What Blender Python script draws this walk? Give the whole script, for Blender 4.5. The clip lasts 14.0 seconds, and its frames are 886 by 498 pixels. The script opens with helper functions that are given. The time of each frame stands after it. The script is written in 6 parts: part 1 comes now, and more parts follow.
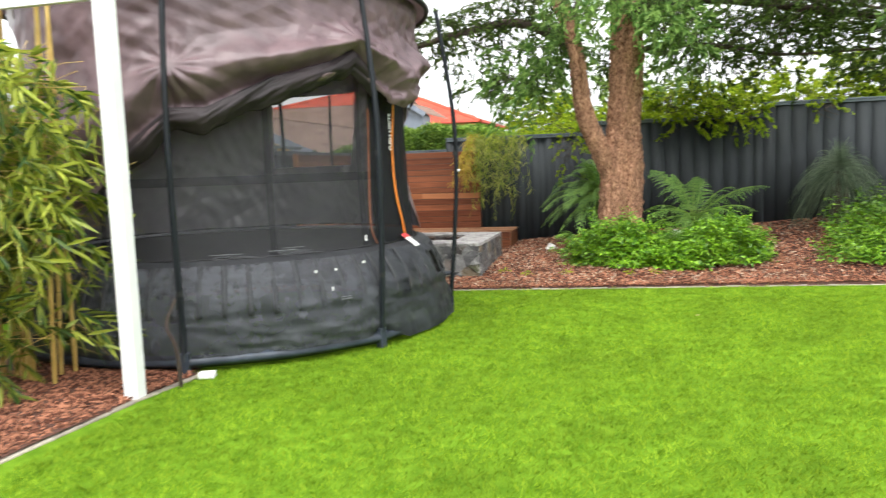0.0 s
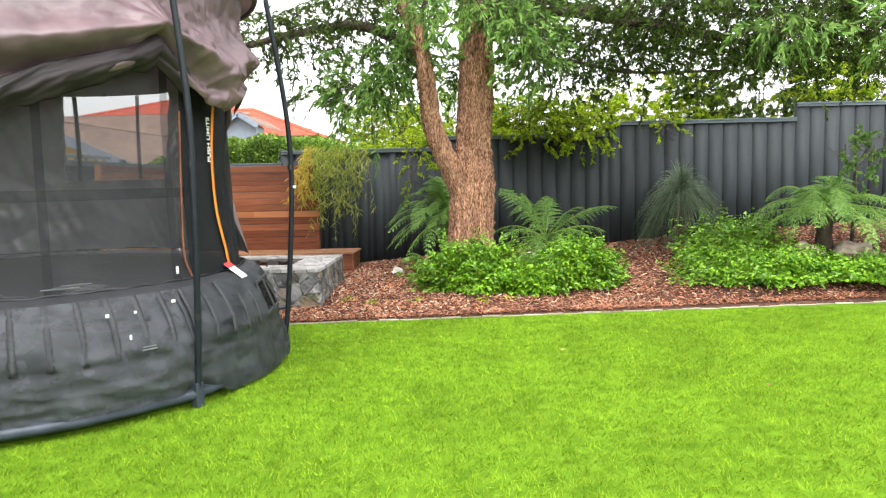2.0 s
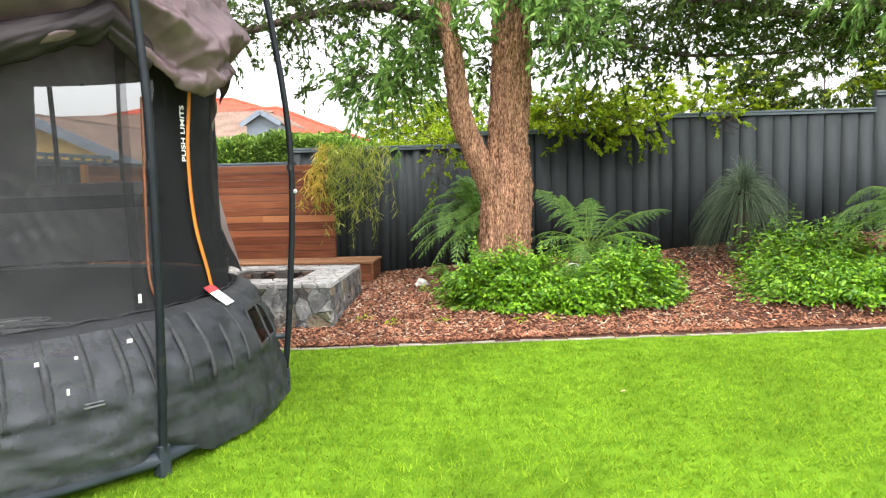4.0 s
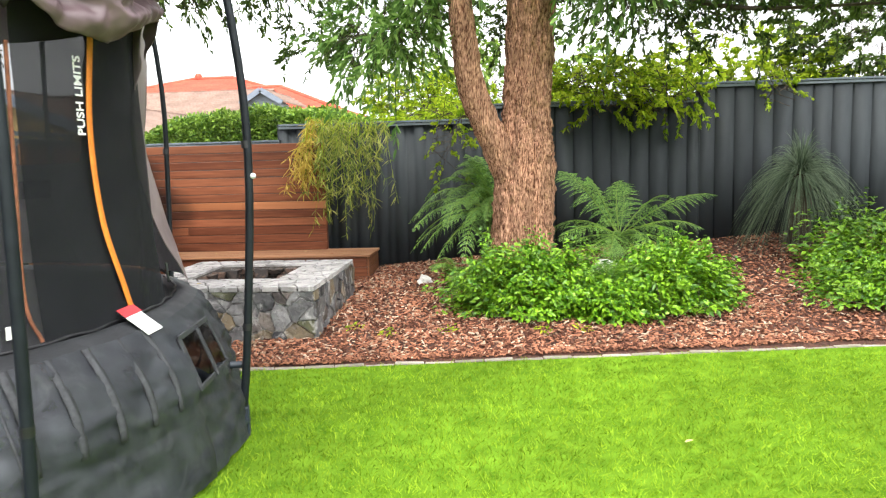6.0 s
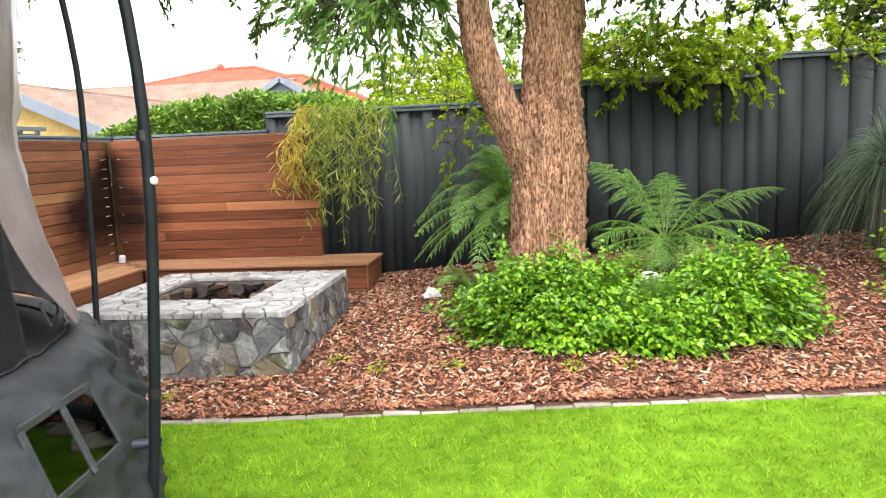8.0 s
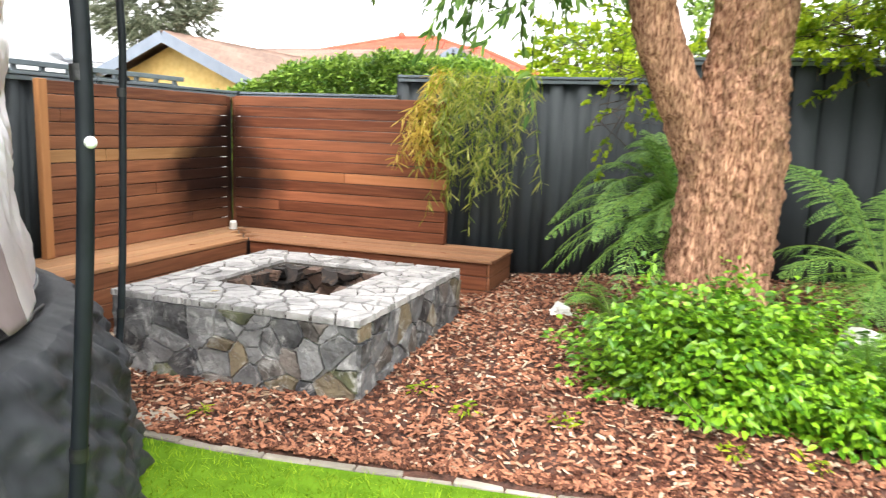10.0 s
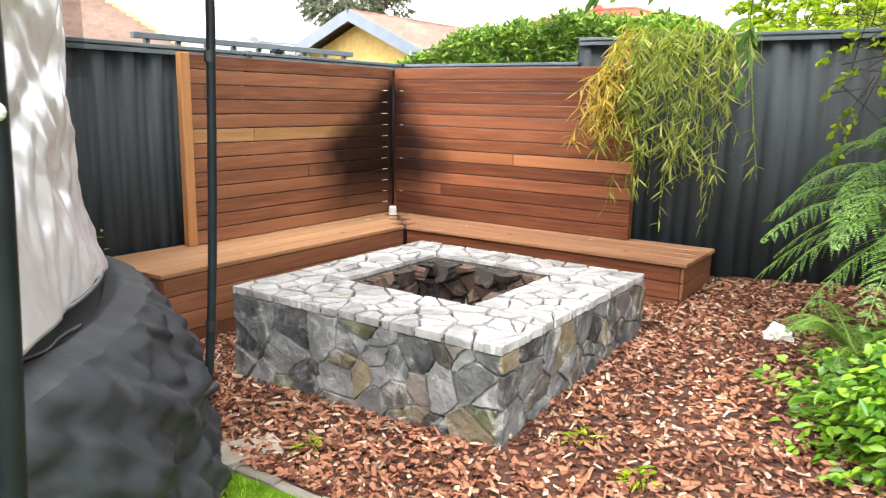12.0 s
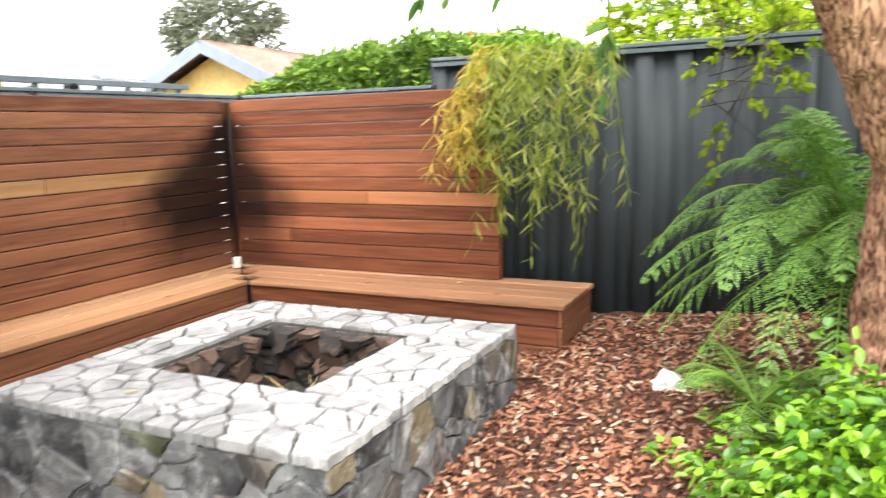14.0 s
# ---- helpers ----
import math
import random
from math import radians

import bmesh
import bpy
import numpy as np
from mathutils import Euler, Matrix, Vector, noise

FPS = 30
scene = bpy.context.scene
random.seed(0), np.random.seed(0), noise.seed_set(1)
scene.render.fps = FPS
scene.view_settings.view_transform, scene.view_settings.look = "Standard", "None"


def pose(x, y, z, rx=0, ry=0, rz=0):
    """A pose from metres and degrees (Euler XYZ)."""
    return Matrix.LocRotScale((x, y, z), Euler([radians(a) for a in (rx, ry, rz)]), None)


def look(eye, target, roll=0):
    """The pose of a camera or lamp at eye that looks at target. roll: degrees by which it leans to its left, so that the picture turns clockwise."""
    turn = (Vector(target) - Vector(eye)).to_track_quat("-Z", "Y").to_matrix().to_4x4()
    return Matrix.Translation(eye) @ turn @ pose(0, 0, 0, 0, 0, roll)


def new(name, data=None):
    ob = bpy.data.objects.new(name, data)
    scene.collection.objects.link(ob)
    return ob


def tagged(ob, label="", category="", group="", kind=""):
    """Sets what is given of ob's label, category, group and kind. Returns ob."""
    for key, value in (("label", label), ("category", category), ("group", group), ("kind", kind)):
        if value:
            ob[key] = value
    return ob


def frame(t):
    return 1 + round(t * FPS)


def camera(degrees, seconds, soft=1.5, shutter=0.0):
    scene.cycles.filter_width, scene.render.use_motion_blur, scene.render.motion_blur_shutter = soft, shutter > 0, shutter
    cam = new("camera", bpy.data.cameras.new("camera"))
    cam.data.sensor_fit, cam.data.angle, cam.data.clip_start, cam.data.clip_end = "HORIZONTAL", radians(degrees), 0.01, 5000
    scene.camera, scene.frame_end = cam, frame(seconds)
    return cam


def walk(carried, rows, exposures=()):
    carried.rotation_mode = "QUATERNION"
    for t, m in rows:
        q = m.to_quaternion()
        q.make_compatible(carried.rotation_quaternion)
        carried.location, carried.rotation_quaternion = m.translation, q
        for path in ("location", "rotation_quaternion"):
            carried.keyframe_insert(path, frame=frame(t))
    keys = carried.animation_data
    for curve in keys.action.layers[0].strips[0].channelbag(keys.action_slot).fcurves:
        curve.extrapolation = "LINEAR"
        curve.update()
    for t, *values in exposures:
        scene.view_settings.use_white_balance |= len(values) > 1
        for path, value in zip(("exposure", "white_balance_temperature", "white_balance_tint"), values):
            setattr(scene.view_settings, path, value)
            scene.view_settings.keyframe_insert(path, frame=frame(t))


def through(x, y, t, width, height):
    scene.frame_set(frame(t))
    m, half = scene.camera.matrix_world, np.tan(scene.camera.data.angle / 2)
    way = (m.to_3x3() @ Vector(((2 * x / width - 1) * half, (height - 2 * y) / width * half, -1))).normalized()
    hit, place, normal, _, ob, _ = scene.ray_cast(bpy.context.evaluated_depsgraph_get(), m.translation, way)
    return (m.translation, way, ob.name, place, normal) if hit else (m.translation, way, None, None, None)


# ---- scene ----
cam = camera(61.7, 14.0, soft=1.2, shutter=0.4)
PATH = [
    (0, (0.045, 0.396, 1.467), (-0.446, 2.323, 1.253), -2.0),
    (0.5, (0.0, 0.643, 1.485), (-0.288, 2.611, 1.276), -1.6),
    (1, (-0.039, 0.859, 1.489), (-0.229, 2.84, 1.293), -1.0),
    (1.5, (-0.095, 1.09, 1.473), (-0.216, 3.076, 1.276), -0.8),
    (2, (-0.17, 1.354, 1.483), (-0.23, 3.344, 1.298), -1.2),
    (2.5, (-0.188, 1.623, 1.476), (-0.221, 3.614, 1.289), -1.5),
    (3, (-0.18, 1.913, 1.498), (-0.234, 3.904, 1.316), -1.5),
    (3.5, (-0.208, 2.208, 1.513), (-0.32, 4.197, 1.33), -1.3),
    (6, (-0.307, 3.8, 1.51), (-0.462, 5.78, 1.27), -1.6),
    (6.5, (-0.316, 4.123, 1.517), (-0.481, 6.1, 1.263), -1.9),
    (7, (-0.283, 4.44, 1.532), (-0.469, 6.414, 1.268), -2.7),
    (9.5, (-0.192, 5.995, 1.509), (-0.664, 7.917, 1.216), 1.7),
    (10, (-0.185, 6.29, 1.518), (-0.844, 8.151, 1.195), 2.1),
    (10.5, (-0.224, 6.533, 1.511), (-1.044, 8.325, 1.166), 2.6),
    (11, (-0.296, 6.768, 1.5), (-1.235, 8.495, 1.132), 2.5),
    (11.5, (-0.361, 6.985, 1.51), (-1.397, 8.653, 1.128), 1.9),
    (11.6, (-0.373, 7.028, 1.511), (-1.424, 8.685, 1.126), 1.9),
    (12, (-0.424, 7.184, 1.479), (-1.531, 8.803, 1.087), 1.1),
    (12.5, (-0.464, 7.389, 1.467), (-1.623, 8.971, 1.073), 0.3),
    (13, (-0.513, 7.578, 1.468), (-1.683, 9.154, 1.089), -0.3),
    (13.2, (-0.536, 7.653, 1.468), (-1.68, 9.252, 1.102), -0.5),
    (13.5, (-0.542, 7.737, 1.467), (-1.626, 9.38, 1.115), -0.8),
    (14, (-0.568, 7.932, 1.491), (-1.434, 9.706, 1.171), -1.6),
]
EXPOSURES = [(0.0, 0.6), (1.5, 0.9), (3.5, 0.9), (6.5, 1.0), (9.5, 1.15), (12.5, 1.4), (14.0, 1.48)]
walk(cam, [(t, look(eye, target, roll)) for t, eye, target, roll in PATH], EXPOSURES)

# ---- world, sun, exposure ----
world = bpy.data.worlds.new("overcast_sky")
scene.world = world
world.use_nodes = True
wn, wl = world.node_tree.nodes, world.node_tree.links
sky = wn.new("ShaderNodeTexSky")
sky.sky_type, sky.sun_disc = "NISHITA", False
sky.sun_elevation, sky.sun_rotation = radians(58), radians(150)
sky.air_density, sky.dust_density, sky.ozone_density = 1.0, 3.0, 1.0
milky = wn.new("ShaderNodeHueSaturation")
milky.inputs["Saturation"].default_value, milky.inputs["Value"].default_value = 0.10, 2.2
wl.new(sky.outputs[0], milky.inputs["Color"])
wl.new(milky.outputs[0], wn["Background"].inputs["Color"])
wn["Background"].inputs["Strength"].default_value = 0.15
sun = new("sun", bpy.data.lights.new("sun", "SUN"))
sun.data.energy, sun.data.angle, sun.data.color = 1.4, radians(25), (1.0, 0.97, 0.92)
sun.matrix_world = pose(0, 0, 20, 32, 0, -30)

# ---- helpers for meshes ----
RNG = np.random.default_rng(7)


def fast_mesh(name, verts, faces):
    """A mesh from arrays: verts n x 3, faces m x k."""
    verts, faces = np.asarray(verts, np.float32), np.asarray(faces, np.int32)
    me = bpy.data.meshes.new(name)
    me.vertices.add(len(verts))
    me.vertices.foreach_set("co", verts.ravel())
    me.loops.add(faces.size)
    me.loops.foreach_set("vertex_index", faces.ravel())
    me.polygons.add(len(faces))
    me.polygons.foreach_set("loop_start", np.arange(len(faces), dtype=np.int32) * faces.shape[1])
    me.update(calc_edges=True)
    return me


def put(name, me, material, parent=None, label="", smooth=False):
    """Links a mesh as an object, under a parent if one is given."""
    ob = new(name, me)
    if material and not me.materials:
        me.materials.append(material)
    if smooth:
        me.polygons.foreach_set("use_smooth", np.ones(len(me.polygons), bool))
    if parent:
        ob.parent = parent
    if label:
        tagged(ob, label)
    return ob


def part(name, bm, material, parent, label="", smooth=False):
    me = bpy.data.meshes.new(name)
    bmesh.ops.recalc_face_normals(bm, faces=bm.faces)
    bm.to_mesh(me)
    bm.free()
    return put(name, me, material, parent, label, smooth)


def base(name, label, category, group="", kind="", at=(0, 0, 0)):
    ob = new(name)
    ob.location = at
    ob.empty_display_size = 0.1
    return tagged(ob, label, category, group, kind)


def box(bm, x0, y0, z0, x1, y1, z1, bevel=0.0, m=None):
    r = bmesh.ops.create_cube(bm, size=1.0)
    c = Matrix.Translation(((x0 + x1) / 2, (y0 + y1) / 2, (z0 + z1) / 2)) @ Matrix.Diagonal((x1 - x0, y1 - y0, z1 - z0, 1))
    bmesh.ops.transform(bm, matrix=(m @ c if m else c), verts=r["verts"])
    if bevel:
        edges = list({e for v in r["verts"] for e in v.link_edges})
        bmesh.ops.bevel(bm, geom=edges, offset=bevel, segments=1, affect="EDGES")
    return bm


def beam(bm, a, b, w, h, bevel=0.006):
    """A rectangular bar from a to b."""
    a, b = Vector(a), Vector(b)
    d = b - a
    m = Matrix.Translation((a + b) / 2) @ d.to_track_quat("X", "Z").to_matrix().to_4x4()
    return box(bm, -d.length / 2, -w / 2, -h / 2, d.length / 2, w / 2, h / 2, bevel, m)


def tube_arrays(points, radii, sides=8, wobble=0.0):
    """Verts and quads of a tapered tube along points."""
    pts = np.asarray(points, float)
    tang = np.gradient(pts, axis=0)
    tang /= np.linalg.norm(tang, axis=1, keepdims=True) + 1e-9
    ref = np.array([0.0, 0.0, 1.0]) if abs(tang[:, 2]).mean() < 0.8 else np.array([1.0, 0.0, 0.0])
    u = np.cross(tang, ref)
    u /= np.linalg.norm(u, axis=1, keepdims=True) + 1e-9
    v = np.cross(tang, u)
    a = np.linspace(0, 2 * np.pi, sides, endpoint=False)
    r = np.asarray(radii, float)[:, None] * (1 + wobble * RNG.uniform(-1, 1, (len(pts), sides)))
    verts = pts[:, None] + r[..., None] * (np.cos(a)[None, :, None] * u[:, None] + np.sin(a)[None, :, None] * v[:, None])
    i, j = np.meshgrid(np.arange(len(pts) - 1), np.arange(sides), indexing="ij")
    k = (j + 1) % sides
    faces = np.stack([i * sides + j, i * sides + k, (i + 1) * sides + k, (i + 1) * sides + j], -1).reshape(-1, 4)
    return verts.reshape(-1, 3), faces


def join(pieces):
    verts, faces, n = [], [], 0
    for v, f in pieces:
        verts.append(v)
        faces.append(np.asarray(f) + n)
        n += len(v)
    return np.concatenate(verts), np.concatenate(faces)


def smooth_line(points, n):
    """A soft curve through a few points."""
    p = np.asarray(points, float)
    t = np.linspace(0, len(p) - 1, n)
    q = np.concatenate([[2 * p[0] - p[1]], p, [2 * p[-1] - p[-2]]])
    i = np.minimum(t.astype(int), len(p) - 2)
    f = (t - i)[:, None]
    a, b, c, d = q[i], q[i + 1], q[i + 2], q[i + 3]
    return 0.5 * (2 * b + (c - a) * f + (2 * a - 5 * b + 4 * c - d) * f**2 + (3 * b - a - 3 * c + d) * f**3)


def unit(a):
    return a / (np.linalg.norm(a, axis=-1, keepdims=True) + 1e-9)


def leaf_arrays(p, d, length, width, droop=0.15, fold=0.25, normal=None):
    """Folded leaves: base p, direction d, a blade on each side of the rib."""
    n = len(p)
    d = unit(d)
    side = unit(np.cross(d, RNG.normal(size=(n, 3)) if normal is None else normal))
    up = np.cross(side, d)
    length, width = np.broadcast_to(length, n)[:, None], np.broadcast_to(width, n)[:, None]
    drop = np.array([0, 0, -1.0]) * length * droop
    rows = []
    for along, out in ((0.30, 0.44), (0.66, 0.42)):
        at = p + along * d * length + drop * along**2
        rows.append((at + side * width * out + up * width * fold, at - side * width * out + up * width * fold))
    tip = p + d * length + drop
    verts = np.stack([p, rows[0][0], rows[1][0], tip, rows[1][1], rows[0][1]], 1).reshape(-1, 3)
    k = np.arange(n)[:, None] * 6
    faces = np.concatenate([k + [0, 1, 2, 3], k + [0, 3, 4, 5]], 1).reshape(-1, 4)
    return verts, faces


def grid_faces(nu, nv, wrap=False):
    i, j = np.meshgrid(np.arange(nu - 1), np.arange(nv if wrap else nv - 1), indexing="ij")
    k = (j + 1) % nv
    return np.stack([i * nv + j, i * nv + k, (i + 1) * nv + k, (i + 1) * nv + j], -1).reshape(-1, 4)


def wave(x, y, z, size):
    return noise.fractal(Vector((x / size, y / size, z / size)), 1.0, 2.0, 3)


# ---- materials ----
def surface(name, dark, light, scale=12.0, rough=0.7, metal=0.0, bump=0.3, bump_scale=60.0, stretch=(1, 1, 1), stain=0.25, rand=0.0, island=0.0,
            through=0.0, translucent=0.0, spec=0.5, lo=0.3, hi=0.7):
    """A procedural surface: fine grain, broad stains, and variation from piece to piece."""
    m = bpy.data.materials.new(name)
    m.use_nodes = True
    n, l = m.node_tree.nodes, m.node_tree.links
    b = n["Principled BSDF"]
    geo = n.new("ShaderNodeNewGeometry")
    mapped = n.new("ShaderNodeMapping")
    mapped.inputs["Scale"].default_value = stretch
    l.new(geo.outputs["Position"], mapped.inputs["Vector"])
    fine, broad, grain = (n.new("ShaderNodeTexNoise") for _ in range(3))
    for tex, s, detail in ((fine, scale, 6), (broad, scale * 0.13, 3), (grain, bump_scale, 4)):
        tex.inputs["Scale"].default_value, tex.inputs["Detail"].default_value = s, detail
        l.new(mapped.outputs[0], tex.inputs["Vector"])
    ramp = n.new("ShaderNodeValToRGB")
    ramp.color_ramp.elements[0].position, ramp.color_ramp.elements[1].position = lo, hi
    ramp.color_ramp.elements[0].color, ramp.color_ramp.elements[1].color = (*dark, 1), (*light, 1)
    value = fine.outputs["Fac"]
    for amount, source in ((rand, "object"), (island, "island")):
        if amount:
            node = n.new("ShaderNodeObjectInfo") if source == "object" else geo
            out = node.outputs["Random"] if source == "object" else geo.outputs["Random Per Island"]
            mix = n.new("ShaderNodeMix")
            mix.inputs[0].default_value = amount
            l.new(value, mix.inputs[2])
            l.new(out, mix.inputs[3])
            value = mix.outputs[0]
    l.new(value, ramp.inputs[0])
    dirt = n.new("ShaderNodeMapRange")
    dirt.inputs[1].default_value, dirt.inputs[2].default_value = 0.35, 0.65
    dirt.inputs[3].default_value, dirt.inputs[4].default_value = 1 - stain, 1 + stain * 0.3
    l.new(broad.outputs["Fac"], dirt.inputs[0])
    tone = n.new("ShaderNodeHueSaturation")
    l.new(ramp.outputs[0], tone.inputs["Color"])
    l.new(dirt.outputs[0], tone.inputs["Value"])
    l.new(tone.outputs[0], b.inputs["Base Color"])
    b.inputs["Roughness"].default_value, b.inputs["Metallic"].default_value = rough, metal
    b.inputs["Specular IOR Level"].default_value = spec
    if bump:
        bn = n.new("ShaderNodeBump")
        bn.inputs["Strength"].default_value, bn.inputs["Distance"].default_value = min(bump, 1.0), 0.01 * max(bump, 1.0)
        l.new(grain.outputs["Fac"], bn.inputs["Height"])
        l.new(bn.outputs[0], b.inputs["Normal"])
    out = b.outputs[0]
    if translucent:
        t = n.new("ShaderNodeBsdfTranslucent")
        l.new(tone.outputs[0], t.inputs["Color"])
        mix = n.new("ShaderNodeMixShader")
        mix.inputs[0].default_value = translucent
        l.new(out, mix.inputs[1])
        l.new(t.outputs[0], mix.inputs[2])
        out = mix.outputs[0]
    if through:
        t = n.new("ShaderNodeBsdfTransparent")
        mix = n.new("ShaderNodeMixShader")
        mix.inputs[0].default_value = through
        l.new(out, mix.inputs[1])
        l.new(t.outputs[0], mix.inputs[2])
        out = mix.outputs[0]
    l.new(out, n["Material Output"].inputs["Surface"])
    return m


TURF = surface("turf", (0.08, 0.175, 0.008), (0.165, 0.30, 0.02), 7.0, 0.9, bump=0.8, bump_scale=160, stain=0.2, spec=0.05)
BLADE = surface("turf_blade", (0.115, 0.225, 0.007), (0.33, 0.48, 0.035), 15.0, 0.7, bump=0, stain=0.3, island=0.45, translucent=0.3, spec=0.08)
SOIL = surface("mulch_bed", (0.035, 0.014, 0.009), (0.12, 0.05, 0.03), 30, 0.9, bump=1.0, bump_scale=70)
CHIP = surface("bark_chip", (0.085, 0.03, 0.017), (0.39, 0.172, 0.10), 20, 0.75, bump=0.4, bump_scale=120, island=0.75, spec=0.2)
CHIP_PALE = surface("pale_chip", (0.3, 0.2, 0.13), (0.55, 0.42, 0.31), 20, 0.8, bump=0.3, island=0.7, spec=0.3)
EARTH = surface("far_ground", (0.09, 0.1, 0.05), (0.16, 0.15, 0.09), 2.0, 0.95)
FENCE = surface("slate_grey_steel", (0.024, 0.030, 0.034), (0.036, 0.043, 0.047), 6, 0.65, bump=0.05, stain=0.3, stretch=(1, 1, 0.25), spec=0.3)
FENCE_CAP = surface("slate_grey_rail", (0.10, 0.125, 0.14), (0.14, 0.17, 0.185), 6, 0.4, bump=0.03, stain=0.2)
STEEL = surface("powder_coated_tube", (0.006, 0.008, 0.011), (0.012, 0.016, 0.020), 14, 0.5, bump=0.05, stain=0.3, spec=0.25)
RAIL = surface("worn_steel_rail", (0.02, 0.028, 0.042), (0.045, 0.058, 0.078), 9, 0.5, bump=0.08, stain=0.4)
WHITE = surface("white_paint", (0.74, 0.75, 0.76), (0.82, 0.82, 0.82), 3, 0.45, bump=0.04, stain=0.06)
NET = surface("black_net", (0.055, 0.056, 0.06), (0.08, 0.081, 0.086), 40, 0.9, bump=0.2, bump_scale=300, through=0.55, stain=0.2, spec=0.2)
NET_DENSE = surface("black_net_panel", (0.008, 0.009, 0.011), (0.014, 0.015, 0.017), 40, 0.9, bump=0.2, bump_scale=300, through=0.12, stain=0.2, spec=0.2)
NET_SEAM = surface("net_seam", (0.03, 0.031, 0.034), (0.045, 0.046, 0.05), 40, 0.9, bump=0.1, through=0.58, spec=0.1)
SKIRT = surface("black_skirt", (0.02, 0.0225, 0.029), (0.05, 0.055, 0.064), 9, 0.55, bump=0.35, bump_scale=260, through=0.14, stain=0.35, spec=0.38)
# lighter than SKIRT: light coming through this mesh is put into its colour
SKIRT_MESH = surface("mesh_skirt", (0.032, 0.035, 0.042), (0.075, 0.08, 0.092), 9, 0.6, bump=0.35, bump_scale=260, through=0.2, stain=0.35, spec=0.38)
PAD = surface("black_pad", (0.014, 0.015, 0.018), (0.03, 0.033, 0.037), 8, 0.6, bump=0.4, bump_scale=220, stain=0.3)
CLOTH = surface("mauve_cover", (0.12, 0.078, 0.086), (0.23, 0.155, 0.168), 5, 0.40, bump=0.12, bump_scale=30, stain=0.25, translucent=0.12, spec=0.5)
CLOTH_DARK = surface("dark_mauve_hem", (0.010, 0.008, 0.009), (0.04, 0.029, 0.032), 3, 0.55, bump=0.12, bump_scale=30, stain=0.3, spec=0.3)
# same cloth twice: shade painted in as mauve, brighter light as silver-lilac
CLOTH_SHADED = surface("shaded_mauve_edge", (0.22, 0.165, 0.175), (0.33, 0.26, 0.27), 5, 0.45, bump=0.12, bump_scale=30, stain=0.2, translucent=0.15, spec=0.4)
CLOTH_LIT = surface("lit_silver_lilac_cover", (0.60, 0.57, 0.605), (0.72, 0.69, 0.725), 5, 0.34, metal=0.35, bump=0.1, bump_scale=30, stain=0.12, translucent=0.1, spec=0.6)
SLEEVE = surface("spring_sleeve", (0.02, 0.022, 0.025), (0.05, 0.053, 0.058), 60, 0.75, bump=0.5, bump_scale=90, stain=0.3)
MAT = surface("jump_mat", (0.02, 0.02, 0.022), (0.035, 0.035, 0.038), 14, 0.8)
SPRING = surface("grey_leaf_spring", (0.10, 0.105, 0.11), (0.17, 0.175, 0.18), 22, 0.55, stain=0.3)
ORANGE = surface("orange_webbing", (0.75, 0.20, 0.02), (0.9, 0.28, 0.03), 40, 0.7, bump=0.3, bump_scale=400, stain=0.1)
RUST = surface("faded_orange_binding", (0.15, 0.05, 0.022), (0.24, 0.085, 0.04), 40, 0.8)
TAG = surface("white_tag", (0.72, 0.72, 0.7), (0.82, 0.81, 0.8), 20, 0.6, bump=0.05, stain=0.08)
TAG_RED = surface("red_tag", (0.6, 0.03, 0.04), (0.7, 0.05, 0.06), 20, 0.6, bump=0.05)
PLASTIC = surface("black_plastic", (0.01, 0.01, 0.011), (0.018, 0.018, 0.02), 30, 0.4)
BARK = surface("tree_bark", (0.12, 0.044, 0.024), (0.70, 0.40, 0.26), 90, 0.9, bump=3.0, bump_scale=60, stretch=(1, 1, 0.2), stain=0.35, spec=0.15, lo=0.36, hi=0.68)
BARK_DARK = surface("branch_bark", (0.03, 0.02, 0.014), (0.10, 0.07, 0.05), 26, 0.9, bump=0.8, bump_scale=40, stretch=(1, 1, 0.4))
LEAF = surface("tree_leaf", (0.03, 0.06, 0.01), (0.14, 0.22, 0.04), 3, 0.55, bump=0, stain=0.3, island=0.65, translucent=0.5, spec=0.2)
LEAF_PALE = surface("young_leaf", (0.09, 0.19, 0.04), (0.26, 0.42, 0.10), 3, 0.5, bump=0, stain=0.2, island=0.65, translucent=0.45, spec=0.2)
COVER_LEAF = surface("groundcover_leaf", (0.065, 0.19, 0.008), (0.27, 0.50, 0.025), 6, 0.38, bump=0, stain=0.25, island=0.7, translucent=0.25)
LIME = surface("lime_leaf", (0.18, 0.30, 0.012), (0.48, 0.60, 0.035), 5, 0.5, bump=0, stain=0.25, island=0.65, translucent=0.55, spec=0.15)
HEDGE = surface("hedge_leaf", (0.085, 0.19, 0.022), (0.33, 0.50, 0.07), 5, 0.45, bump=0, stain=0.3, island=0.65, translucent=0.3)
FERN = surface("fern_frond", (0.06, 0.165, 0.022), (0.27, 0.47, 0.085), 4, 0.5, bump=0, stain=0.3, island=0.5, translucent=0.3)
GRASS_TREE = surface("grass_tree_blade", (0.07, 0.115, 0.06), (0.22, 0.29, 0.17), 5, 0.55, bump=0, island=0.6, translucent=0.2)
WEEP = surface("weeping_leaf", (0.14, 0.21, 0.025), (0.52, 0.53, 0.10), 6, 0.5, bump=0, island=0.7, translucent=0.3)
WEEP_GOLD = surface("golden_leaf", (0.5, 0.34, 0.04), (0.75, 0.56, 0.10), 6, 0.5, bump=0, island=0.7, translucent=0.3)
BAMBOO = surface("bamboo_leaf", (0.04, 0.10, 0.010), (0.44, 0.50, 0.06), 2.2, 0.45, bump=0, island=0.55, translucent=0.35)
